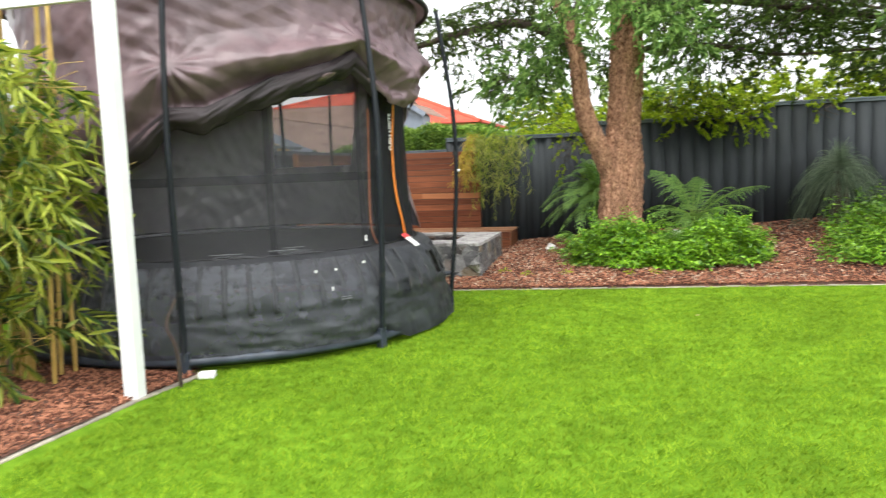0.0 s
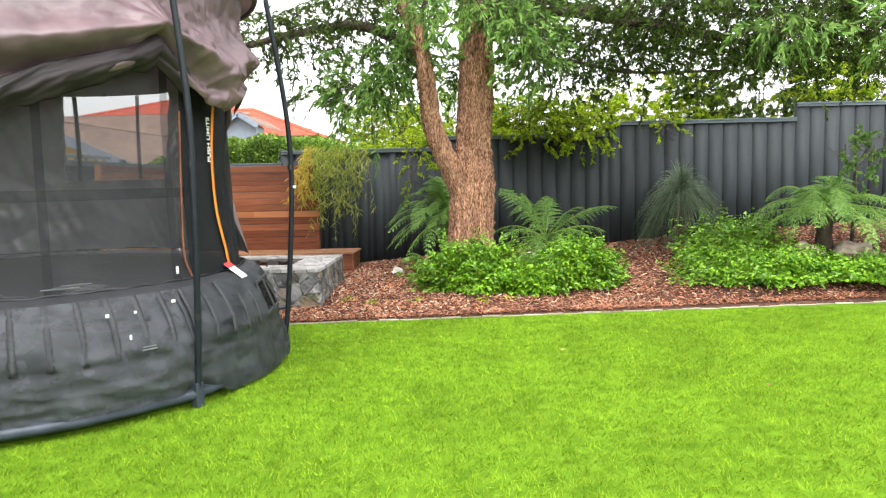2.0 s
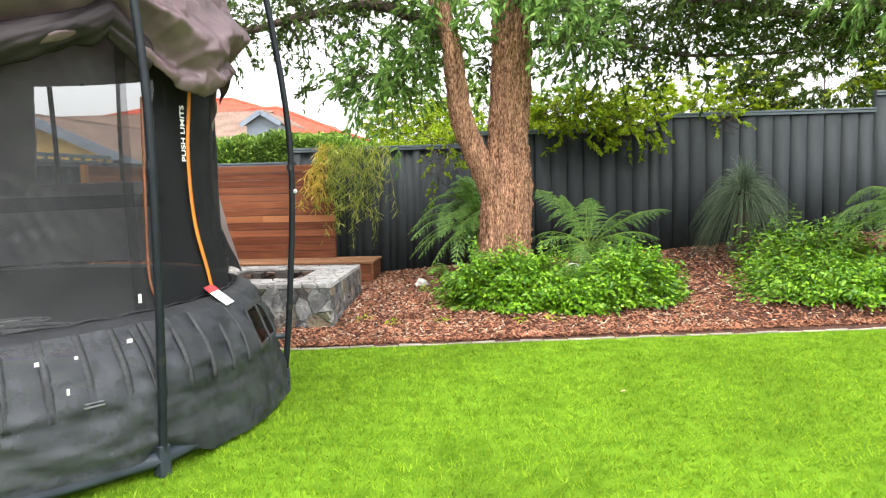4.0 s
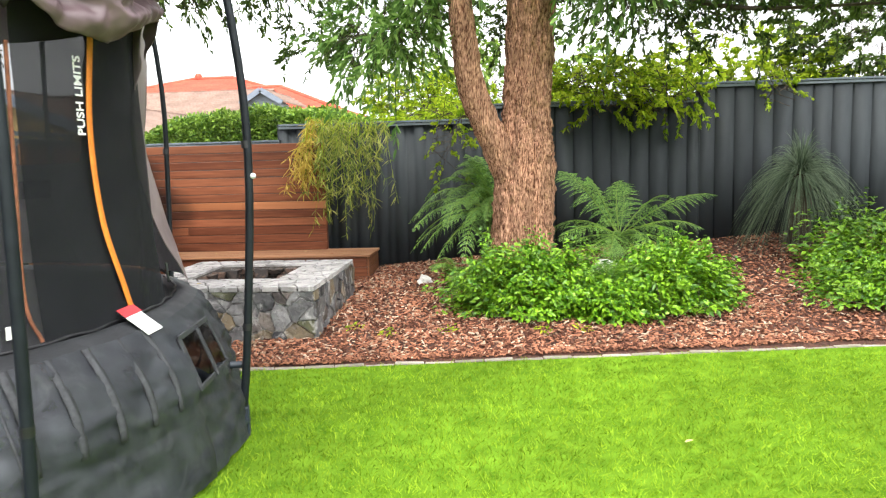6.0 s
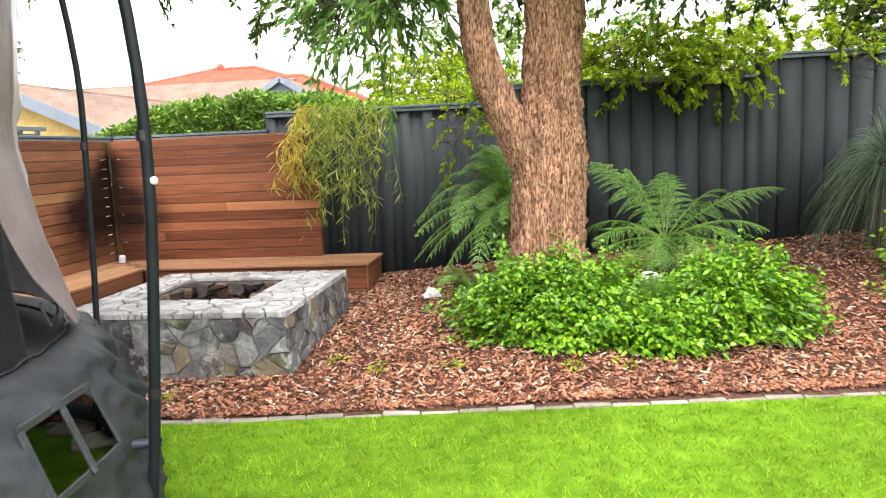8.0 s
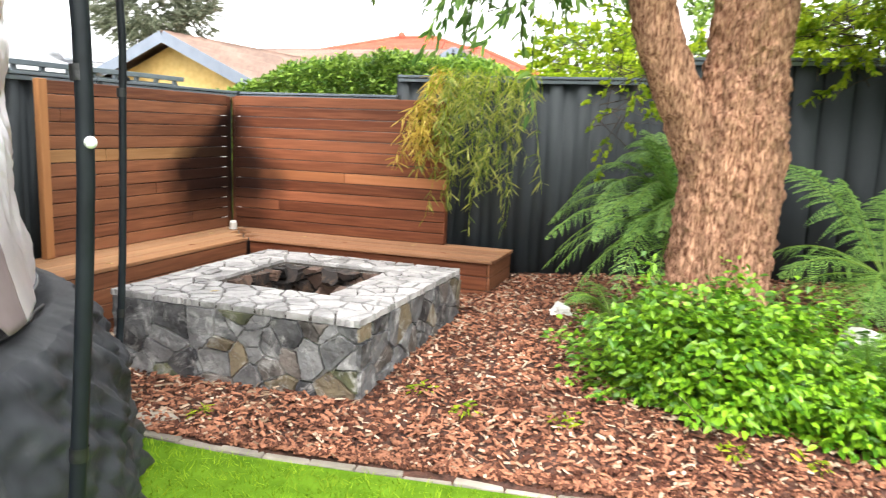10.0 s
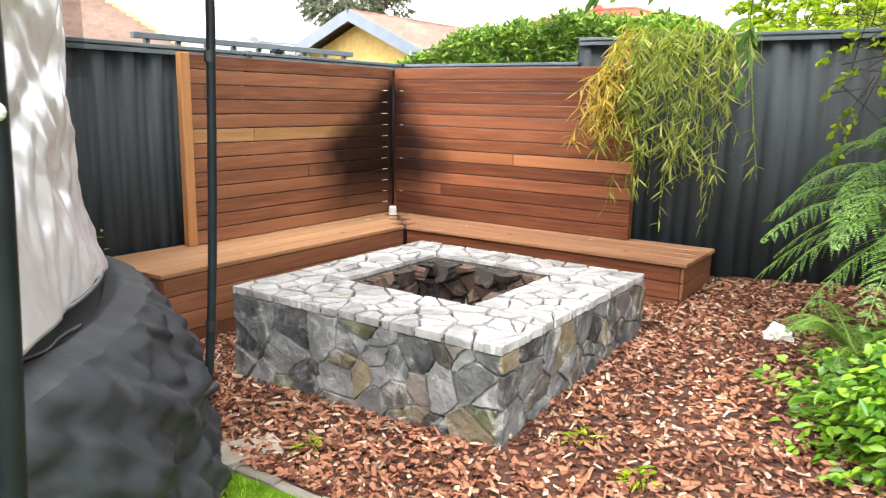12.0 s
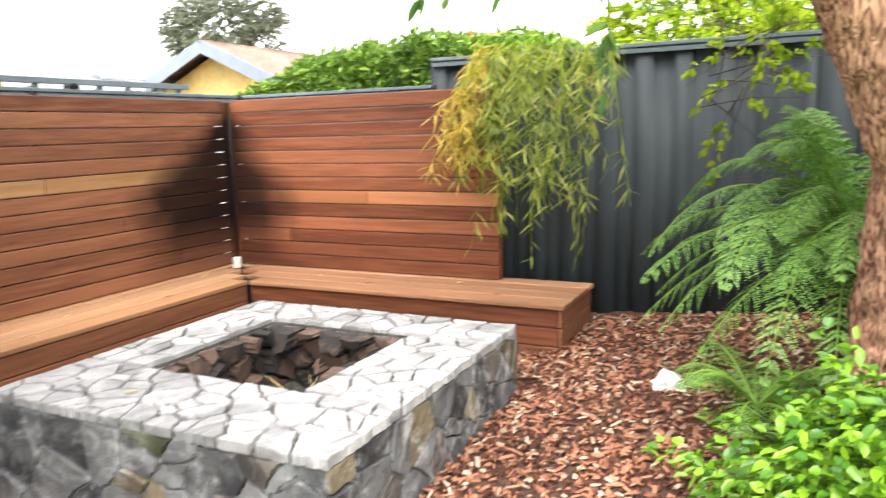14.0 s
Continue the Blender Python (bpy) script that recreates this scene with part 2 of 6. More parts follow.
CULM = surface("bamboo_culm", (0.42, 0.27, 0.06), (0.62, 0.43, 0.13), 9, 0.4, bump=0.1)
STONE = surface("slate_stone", (0.05, 0.05, 0.054), (0.33, 0.328, 0.325), 8.5, 0.6, bump=3.0, bump_scale=14, rand=0.34, stain=0.45, spec=0.35, lo=0.28, hi=0.78)
STONE_TAN = surface("ochre_stone", (0.10, 0.08, 0.05), (0.24, 0.19, 0.12), 6, 0.65, bump=3.0, bump_scale=14, rand=0.3, stain=0.45, lo=0.28, hi=0.75)
STONE_BROWN = surface("brown_stone", (0.05, 0.043, 0.039), (0.25, 0.215, 0.19), 8, 0.65, bump=3.0, bump_scale=14, rand=0.3, stain=0.45, lo=0.28, hi=0.75)
FLAG = surface("capping_flagstone", (0.20, 0.195, 0.19), (0.42, 0.405, 0.395), 6, 0.5, bump=1.5, bump_scale=16, rand=0.25, stain=0.25, lo=0.34, hi=0.66)
CAP_BED = surface("dirty_cap_joint", (0.035, 0.03, 0.026), (0.12, 0.105, 0.09), 22, 0.9, bump=0.7, bump_scale=50)
MORTAR = surface("mortar", (0.10, 0.098, 0.094), (0.42, 0.41, 0.395), 14, 0.9, bump=0.7, bump_scale=50)
SOOT_STONE = surface("sooty_stone", (0.022, 0.017, 0.015), (0.15, 0.09, 0.065), 10, 0.85, bump=0.8, bump_scale=26, rand=0.6, stain=0.5)
ASH = surface("ash_bed", (0.02, 0.017, 0.015), (0.07, 0.06, 0.05), 24, 0.95, bump=0.9, bump_scale=40)
GUM = surface("gum_leaf", (0.10, 0.12, 0.07), (0.22, 0.24, 0.16), 2, 0.6, bump=0, island=0.6, translucent=0.3)
STRAW = surface("dry_straw", (0.4, 0.3, 0.12), (0.6, 0.5, 0.25), 14, 0.8, bump=0, island=0.6)
BRICK = surface("grey_edging_brick", (0.22, 0.195, 0.155), (0.38, 0.34, 0.28), 16, 0.85, bump=0.5, bump_scale=60, rand=0.5, stain=0.3)
ROCK = surface("garden_rock", (0.22, 0.17, 0.13), (0.42, 0.34, 0.28), 8, 0.85, bump=0.8, bump_scale=18, rand=0.3)
ROCK_WHITE = surface("quartz_rock", (0.42, 0.41, 0.37), (0.72, 0.71, 0.67), 9, 0.7, bump=0.5, bump_scale=25)
YELLOW = surface("yellow_brick_wall", (0.62, 0.42, 0.14), (0.74, 0.54, 0.22), 10, 0.85, bump=0.2)
FASCIA = surface("blue_grey_fascia", (0.16, 0.19, 0.24), (0.20, 0.23, 0.28), 4, 0.5, bump=0.05, stain=0.1)
TILE = surface("terracotta_tile", (0.17, 0.10, 0.075), (0.38, 0.26, 0.205), 9, 0.75, bump=0.3, rand=0.4, island=0.3)
TILE_RED = surface("red_roof_tile", (0.45, 0.06, 0.03), (0.60, 0.105, 0.055), 9, 0.7, bump=0.3, island=0.3)
METAL_ROOF = surface("pale_metal_roof", (0.6, 0.61, 0.62), (0.74, 0.75, 0.76), 6, 0.45, bump=0.05)
PANEL = surface("solar_panel", (0.3, 0.32, 0.35), (0.4, 0.42, 0.45), 3, 0.3, bump=0)
GLASS_WHITE = surface("candle_jar", (0.7, 0.68, 0.62), (0.8, 0.78, 0.74), 9, 0.25, bump=0)
GREEN_PLASTIC = surface("green_plastic", (0.06, 0.5, 0.05), (0.1, 0.65, 0.08), 9, 0.35, bump=0)


def smeared(m, pale, scale, start, end, amount):
    """Lime and weathering: pale cloudy smears with ragged edges over a stone."""
    n, l = m.node_tree.nodes, m.node_tree.links
    b = n["Principled BSDF"]
    tone = b.inputs["Base Color"].links[0].from_socket
    geo = n.new("ShaderNodeNewGeometry")
    tex = n.new("ShaderNodeTexNoise")
    tex.inputs["Scale"].default_value, tex.inputs["Detail"].default_value, tex.inputs["Roughness"].default_value = scale, 9, 0.68
    tex.inputs["Distortion"].default_value = 1.2
    l.new(geo.outputs["Position"], tex.inputs["Vector"])
    span = n.new("ShaderNodeMapRange")
    span.inputs[1].default_value, span.inputs[2].default_value, span.inputs[4].default_value = start, end, amount
    l.new(tex.outputs["Fac"], span.inputs[0])
    mix = n.new("ShaderNodeMix")
    mix.data_type = "RGBA"
    l.new(span.outputs[0], mix.inputs["Factor"])
    l.new(tone, mix.inputs[6])
    mix.inputs[7].default_value = (*pale, 1)
    l.new(mix.outputs[2], b.inputs["Base Color"])
    return m


STONE_MOSS = surface("mossy_stone", (0.05, 0.055, 0.03), (0.22, 0.22, 0.11), 9, 0.7, bump=2.5, bump_scale=16, rand=0.3, stain=0.45, lo=0.28, hi=0.75)
for stone_kind in (STONE, STONE_TAN, STONE_BROWN, STONE_MOSS):
    smeared(stone_kind, (0.50, 0.49, 0.47), 7.0, 0.52, 0.70, 0.8)
    smeared(stone_kind, (0.03, 0.029, 0.028), 16.0, 0.60, 0.70, 0.6)
smeared(SKIRT, (0.12, 0.122, 0.13), 7.0, 0.54, 0.74, 0.4)
smeared(PAD, (0.11, 0.112, 0.12), 6.0, 0.54, 0.74, 0.5)
smeared(FLAG, (0.56, 0.55, 0.535), 5.0, 0.48, 0.68, 0.6)
smeared(FLAG, (0.17, 0.155, 0.145), 11.0, 0.60, 0.72, 0.6)
smeared(SOOT_STONE, (0.19, 0.11, 0.068), 6.0, 0.52, 0.68, 0.7)


def timber(name, dark, light, along, dark_corner=False):
    """Oiled hardwood with grain along one axis, pale and dark boards, and a near-black patch towards the corner."""
    squeeze = [14.0, 14.0, 14.0]
    squeeze[along] = 0.9
    m = surface(name, dark, light, 3.2, 0.5, bump=0.25, bump_scale=9, stretch=squeeze, stain=0.3, rand=0.42, spec=0.2)
    if not dark_corner:
        return m
    n, l = m.node_tree.nodes, m.node_tree.links
    b = n["Principled BSDF"]
    tone = b.inputs["Base Color"].links[0].from_socket
    geo = n.new("ShaderNodeNewGeometry")
    xyz = n.new("ShaderNodeSeparateXYZ")
    l.new(geo.outputs["Position"], xyz.inputs[0])

    def math_node(op, a, b_, clamp=False):
        node = n.new("ShaderNodeMath")
        node.operation, node.use_clamp = op, clamp
        for k, v in enumerate((a, b_)):
            if isinstance(v, (int, float)):
                node.inputs[k].default_value = v
            else:
                l.new(v, node.inputs[k])
        return node.outputs[0]

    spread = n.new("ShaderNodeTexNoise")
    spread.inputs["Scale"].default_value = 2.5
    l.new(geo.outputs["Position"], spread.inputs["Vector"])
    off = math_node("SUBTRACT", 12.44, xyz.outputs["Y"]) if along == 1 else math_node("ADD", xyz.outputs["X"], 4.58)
    # the dark patch leans: narrow at the top of the screen, wide at mid height
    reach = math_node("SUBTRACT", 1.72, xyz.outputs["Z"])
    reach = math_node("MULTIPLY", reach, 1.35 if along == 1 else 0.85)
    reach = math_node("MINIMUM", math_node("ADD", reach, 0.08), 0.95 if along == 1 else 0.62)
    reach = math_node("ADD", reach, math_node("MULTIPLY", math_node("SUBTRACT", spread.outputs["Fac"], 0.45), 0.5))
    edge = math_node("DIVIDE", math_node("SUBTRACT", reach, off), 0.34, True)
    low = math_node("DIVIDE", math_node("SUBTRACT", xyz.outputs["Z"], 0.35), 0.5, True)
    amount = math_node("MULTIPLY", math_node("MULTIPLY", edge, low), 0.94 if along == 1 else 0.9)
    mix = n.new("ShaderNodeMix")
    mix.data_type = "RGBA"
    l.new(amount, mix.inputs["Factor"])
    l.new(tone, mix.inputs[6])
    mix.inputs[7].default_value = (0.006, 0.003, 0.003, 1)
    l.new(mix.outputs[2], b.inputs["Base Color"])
    return m


WOOD_Y = timber("oiled_hardwood_side", (0.105, 0.038, 0.02), (0.25, 0.105, 0.052), 1, True)
WOOD_X = timber("oiled_hardwood_back", (0.12, 0.038, 0.018), (0.29, 0.105, 0.05), 0, True)
WOOD_PALE = timber("pale_hardwood", (0.30, 0.15, 0.06), (0.42, 0.24, 0.11), 1, True)
WOOD_PALE_X = timber("pale_hardwood_back", (0.34, 0.13, 0.055), (0.44, 0.18, 0.08), 0, True)
SEAT_Y = timber("seat_hardwood_side", (0.30, 0.15, 0.075), (0.44, 0.25, 0.135), 1)
SEAT_X = timber("seat_hardwood_back", (0.27, 0.13, 0.068), (0.40, 0.215, 0.12), 0)
POST_WOOD = timber("post_hardwood", (0.34, 0.15, 0.06), (0.46, 0.22, 0.09), 2)

# ---- ground ----
def edge_y(x):
    """The front edge of the planted bed."""
    return 9.28 + 0.12 * x if x > -2.2 else 9.016 - 0.05 * (x + 2.2) * (x + 2.2)


def bed_z(x, y):
    """The bed rises from the lawn's edge to the fence, and towards the far end."""
    u = min(max((y - edge_y(x)) / max(12.8 - edge_y(x), 0.1), 0.0), 1.0)
    top = float(np.interp(x, [-4.8, -3.2, -1.7, 0.0, 2.0, 4.0, 8.0], [0.02, 0.06, 0.24, 0.36, 0.46, 0.62, 0.85]))
    return top * u**0.6


ground = put("ground", fast_mesh("ground", [(-400, -400, -0.12), (400, -400, -0.12), (400, 400, -0.12), (-400, 400, -0.12)], [(0, 1, 2, 3)]), EARTH)
tagged(ground, "bare dry ground reaching past the garden fences", "ground", kind="structure")

xs, ys = np.linspace(-6.4, 10, 90), np.linspace(0, 1, 40)
lawn_v = [(x, -6 + (edge_y(x) - 0.02 + 6) * v, 0.0) for x in xs for v in ys]
lawn = put("lawn", fast_mesh("lawn", lawn_v, grid_faces(90, 40)[:, ::-1]), TURF)
tagged(lawn, "bright green synthetic turf lawn", "lawn", kind="structure")

xs, ys = np.linspace(-6.4, 10, 120), np.linspace(0, 1, 60)
bed_v = []
for x in xs:
    for v in ys:
        y = edge_y(x) - 0.01 + (13.26 - edge_y(x)) * v
        bed_v.append((x, y, bed_z(x, y) + 0.012 * wave(x, y, 0, 0.5) - 0.005))
bed = put("garden_bed", fast_mesh("garden_bed", bed_v, grid_faces(120, 60)[:, ::-1]), SOIL, smooth=True)
tagged(bed, "sloping garden bed of dark soil under bark mulch", "garden bed", kind="structure")


def side_edge(y):
    return float(np.interp(y, [-6, 3.5, 4.55, 5.1, 6.0], [-3.3, -3.21, -3.155, -3.08, -3.4]))


side_v = [(-6.4 + (side_edge(y) + 6.4) * u, y, 0.012 + 0.012 * math.sin(u * 9 + y * 3)) for y in np.linspace(-6, 5.5, 60) for u in np.linspace(0, 1, 30)]
side_bed = put("side_bed", fast_mesh("side_bed", side_v, grid_faces(60, 30)), SOIL, smooth=True)
tagged(side_bed, "side garden bed under bark mulch", "garden bed", kind="structure")

# ---- fences ----
def sheet_fence(name, x0, y0, x1, y1, top, foot, label, pitch=0.24, flat=False):
    """Ribbed steel sheets between posts, with a rail on top."""
    fence = base(name, label, "fence", kind="structure")
    length = math.hypot(x1 - x0, y1 - y0)
    d = np.array([(x1 - x0) / length, (y1 - y0) / length])
    n = np.array([d[1], -d[0]])
    prof, s = [], 0.0
    shape = ((0.0, 0.0), (0.34, 0.0), (0.42, -0.032), (0.50, -0.032), (0.54, -0.026), (0.70, -0.026), (0.74, -0.032), (0.90, -0.032))
    if flat:
        shape = ((0.0, 0.0), (0.43, 0.0), (0.445, -0.03), (0.475, -0.03), (0.49, 0.0), (0.93, 0.0), (0.945, -0.034), (0.985, -0.034))
    while s < length:
        for f, h in shape:
            prof.append((min(s + f * pitch, length), h))
        s += pitch
    pts = []
    for z in (foot, top - 0.02):
        for s, h in prof:
            p = np.array([x0, y0]) + d * s + n * h
            pts.append((p[0], p[1], z))
    sheet = put("sheet", fast_mesh("sheet", pts, grid_faces(2, len(prof))), FENCE, fence)
    thick = sheet.modifiers.new("thickness", "SOLIDIFY")
    thick.thickness = 0.003
    bm = bmesh.new()
    beam(bm, (x0, y0, top - 0.012), (x1, y1, top - 0.012), 0.05, 0.024, 0.003)
    beam(bm, (x0 + n[0] * 0.012, y0 + n[1] * 0.012, top - 0.045), (x1 + n[0] * 0.012, y1 + n[1] * 0.012, top - 0.045), 0.012, 0.03, 0.002)
    part("top_rail", bm, FENCE_CAP, fence)
    for x, y in ((x0, y0), (x1, y1)):
        bm = bmesh.new()
        box(bm, x - 0.022, y + 0.004, foot, x + 0.022, y + 0.05, top + 0.006, 0.003)
        part("post", bm, FENCE, fence)
    return fence


GREY_FENCE = "dark grey ribbed steel fence panel with a pale top rail"
sheet_fence("fence_back_1", -4.72, 12.78, -2.98, 12.78, 1.80, -0.1, GREY_FENCE)
sheet_fence("fence_back_2", -2.98, 12.79, -0.50, 12.79, 1.985, -0.05, GREY_FENCE)
sheet_fence("fence_back_3", -0.50, 12.78, 2.02, 12.78, 2.15, 0.05, GREY_FENCE, 0.44, True)
sheet_fence("fence_back_4", 2.02, 12.79, 4.85, 12.79, 2.315, 0.15, GREY_FENCE, 0.44, True)
sheet_fence("fence_back_5", 4.85, 12.78, 7.40, 12.78, 2.53, 0.2, GREY_FENCE, 0.44, True)
sheet_fence("fence_back_6", 7.40, 12.79, 10.0, 12.79, 2.56, 0.2, GREY_FENCE, 0.44, True)
sheet_fence("fence_left_1", -4.72, 10.9, -4.72, 12.70, 1.80, -0.1, GREY_FENCE, 0.2)
sheet_fence("fence_left_2", -4.73, 9.15, -4.73, 10.9, 1.80, -0.1, GREY_FENCE, 0.2)
sheet_fence("fence_left_3", -6.35, 9.15, -4.76, 9.15, 1.80, -0.1, GREY_FENCE, 0.2)
sheet_fence("fence_left_4", -6.35, 2.0, -6.35, 9.1, 1.80, -0.1, GREY_FENCE, 0.2)
sheet_fence("fence_left_5", -6.35, -6.0, -6.35, 2.0, 1.80, -0.1, GREY_FENCE, 0.2)
sheet_fence("fence_right", 10.0, 12.7, 10.0, -6.0, 2.3, -0.1, GREY_FENCE)
bm = bmesh.new()
box(bm, -6.35, -6.3, -0.1, 10.0, -6.05, 2.6)
house_wall = part("wall_south", bm, WHITE, None)
tagged(house_wall, "plain pale rendered wall closing the garden", "wall", kind="structure")

# ---- timber screens and bench ----
def board(name, x0, y0, z0, x1, y1, z1, material, parent):
    bm = bmesh.new()
    box(bm, x0, y0, z0, x1, y1, z1, 0.004)
    return part(name, bm, material, parent)


side_screen = base("timber_screen", "oiled hardwood slat screen turning near-black towards its corner", "screen", "timber screens round the fire pit", at=(0, 0, 0))
back_screen = base("timber_screen", "reddish oiled hardwood slat screen above the corner bench", "screen", "timber screens round the fire pit")
STEP = 0.0975
for k in range(13):
    z0 = 0.486 + k * STEP
    pale = k == 7
    split = 11.2 + 0.9 * math.sin(k * 2.3)
    for y0, y1 in ((10.33, split), (split + 0.003, 12.40)) if k % 3 == 1 else ((10.33, 12.40),):
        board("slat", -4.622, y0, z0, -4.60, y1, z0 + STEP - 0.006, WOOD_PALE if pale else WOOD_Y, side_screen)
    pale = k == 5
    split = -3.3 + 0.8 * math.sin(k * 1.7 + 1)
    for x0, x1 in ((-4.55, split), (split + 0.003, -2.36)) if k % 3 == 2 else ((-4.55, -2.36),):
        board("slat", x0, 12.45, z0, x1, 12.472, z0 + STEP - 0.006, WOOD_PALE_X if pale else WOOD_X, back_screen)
# white strips painted in for daylight showing through gaps between the slats
for k in range(1, 12):
    z0 = 0.486 + k * STEP - 0.0045
    board("light_slit", -4.615, 12.325 - 0.012 * (k % 2), z0, -4.597, 12.385, z0 + 0.0045, WHITE, side_screen)
    if k % 3 == 2:
        board("light_slit", -4.515, 12.447, z0, -4.485, 12.465, z0 + 0.0045, WHITE, back_screen)
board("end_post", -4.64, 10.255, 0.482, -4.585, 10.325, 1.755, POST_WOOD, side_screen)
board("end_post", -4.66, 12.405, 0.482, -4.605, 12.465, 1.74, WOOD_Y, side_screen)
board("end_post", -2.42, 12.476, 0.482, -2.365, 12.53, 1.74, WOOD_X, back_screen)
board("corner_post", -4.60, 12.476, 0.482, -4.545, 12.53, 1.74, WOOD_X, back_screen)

bench = base("corner_bench", "oiled hardwood corner bench wrapping two sides of the fire pit", "bench")
for k in range(4):
    w = 0.1675
    x0 = -4.70 + k * w
    board("seat_board", x0, 9.645, 0.452, x0 + w - 0.005, 11.905 + (0.675 - (k + 1) * w) * 1.0, 0.48, SEAT_Y, bench)
    y0 = 11.905 + k * w
    board("seat_board", -4.03 - k * w + 0.004, y0, 0.4515, -1.755, y0 + w - 0.005, 0.4795, SEAT_X, bench)
FACE = 0.112
for k in range(4):
    z1 = 0.447 - k * FACE
    z0 = z1 - FACE + 0.005
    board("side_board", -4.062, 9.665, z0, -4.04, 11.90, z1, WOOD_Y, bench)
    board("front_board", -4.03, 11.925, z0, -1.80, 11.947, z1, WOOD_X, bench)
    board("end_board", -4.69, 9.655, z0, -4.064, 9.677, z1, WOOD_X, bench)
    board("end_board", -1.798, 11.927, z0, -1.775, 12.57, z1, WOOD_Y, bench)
bm = bmesh.new()
box(bm, -4.68, 9.70, -0.05, -4.08, 12.5, 0.44)
box(bm, -4.02, 11.96, -0.05, -1.83, 12.5, 0.44)
part("carcass", bm, PLASTIC, bench)

# ---- fire pit ----
def clip_cell(poly, p, q):
    """The part of a polygon that belongs to p rather than to q; a third number weighs each."""
    nrm = (q[0] - p[0], q[1] - p[1])
    f = 0.5 + (p[2] - q[2]) / (2 * (nrm[0] ** 2 + nrm[1] ** 2) + 1e-9)
    mid = (p[0] + nrm[0] * f, p[1] + nrm[1] * f)
    side = lambda a: (a[0] - mid[0]) * nrm[0] + (a[1] - mid[1]) * nrm[1]
    out = []
    for a, b in zip(poly, poly[1:] + poly[:1]):
        sa, sb = side(a), side(b)
        if sa <= 0:
            out.append(a)
        if sa * sb < 0:
            t = sa / (sa - sb)
            out.append((a[0] + (b[0] - a[0]) * t, a[1] + (b[1] - a[1]) * t))
    return out


def crazy_cells(w, h, n, seed, flat=1.0):
    """Irregular stones that fill a rectangle w x h."""
    rng = random.Random(seed)
    seeds = []
    for _ in range(4000):
        p = (rng.uniform(0, w), rng.uniform(0, h), (rng.uniform(0, 0.6) ** 2) * w * h / n)
        gap = 0.72 * math.sqrt(w * h / n) * rng.choice((0.35, 0.55, 0.9, 1.35))
        if all(math.hypot(p[0] - q[0], (p[1] - q[1]) * flat) > gap for q in seeds):
            seeds.append(p)
        if len(seeds) >= n:
            break
    cells = []
    for p in seeds:
        poly = [(0, 0), (w, 0), (w, h), (0, h)]
        for q in seeds:
            if q != p and poly:
                poly = clip_cell(poly, p, q)
        if len(poly) > 2:
            cells.append((p, poly))
    return cells


def stone_piece(poly, joint, depth, rng, puff=0.006):
    """An irregular stone: inset outline, worn corners, uneven face. In the plane x, y, its face towards +z."""
    cx, cy = sum(p[0] for p in poly) / len(poly), sum(p[1] for p in poly) / len(poly)
    ring = []
    for a, b in zip(poly, poly[1:] + poly[:1]):
        for f in (0.05, 0.23, 0.41, 0.59, 0.77, 0.95):
            rag = rng.uniform(-0.003, 0.003)
            x, y = a[0] + (b[0] - a[0]) * f + rag, a[1] + (b[1] - a[1]) * f - rag
            d = math.hypot(x - cx, y - cy) + 1e-6
            k = max(d - joint * rng.uniform(0.4, 1.9), d * 0.55) / d
            ring.append((cx + (x - cx) * k, cy + (y - cy) * k))
    n = len(ring)
    lean_x, lean_y, rise = rng.uniform(-1, 1) * puff * 4, rng.uniform(-1, 1) * puff * 4, rng.uniform(0, 1) * puff
    verts = [(x, y, -depth) for x, y in ring]
    verts += [(x, y, -0.004 + rng.uniform(-0.002, 0.002)) for x, y in ring]
    verts += [(cx + (x - cx) * 0.97, cy + (y - cy) * 0.97, rise + (x - cx) * lean_x + (y - cy) * lean_y) for x, y in ring]
    faces = []
    for i in range(n):
        j = (i + 1) % n
        faces += [(i, j, n + j, n + i), (n + i, n + j, 2 * n + j, 2 * n + i)]
    faces.append(tuple(range(2 * n, 3 * n)))
    me = bpy.data.meshes.new("stone")
    me.from_pydata(verts, [], faces)
    return me


def stone_wall(parent, name, m, w, h, count, seed, material_of, joint=0.004, depth=0.03, puff=0.008):
    rng = random.Random(seed + 50)
    for centre, poly in crazy_cells(w, h, count, seed):
        ob = put(name, stone_piece(poly, joint, depth, rng, puff), material_of(rng, centre), parent)
        ob.matrix_basis = m


PX0, PX1, PY0, PY1, PTOP = -3.455, -1.838, 9.68, 11.345, 0.505
HX0, HX1, HY0, HY1 = -3.11, -2.27, 10.15, 11.03
pit = base("fire_pit", "square fire pit of grey slate rubble with pale flagstone capping", "fire pit")
bm = bmesh.new()
for x0, y0, x1, y1 in ((PX0, PY0, PX1, HY0), (PX0, HY1, PX1, PY1), (PX0, HY0, HX0, HY1), (HX1, HY0, PX1, HY1)):
    box(bm, x0 + 0.014, y0 + 0.014 if y0 == PY0 else y0, -0.15, x1 - 0.014 if x1 == PX1 else x1, y1 - 0.014 if y1 == PY1 else y1, PTOP - 0.034)
part("mortar_core", bm, MORTAR, pit)
bm = bmesh.new()
for x0, y0, x1, y1 in ((PX0, PY0, PX1, HY0), (PX0, HY1, PX1, PY1), (PX0, HY0, HX0, HY1), (HX1, HY0, PX1, HY1)):
    box(bm, x0 + 0.006, y0 + 0.006 if y0 == PY0 else y0, PTOP - 0.033, x1 - 0.006 if x1 == PX1 else x1, y1 - 0.006 if y1 == PY1 else y1, PTOP - 0.018)
part("cap_bedding", bm, CAP_BED, pit)
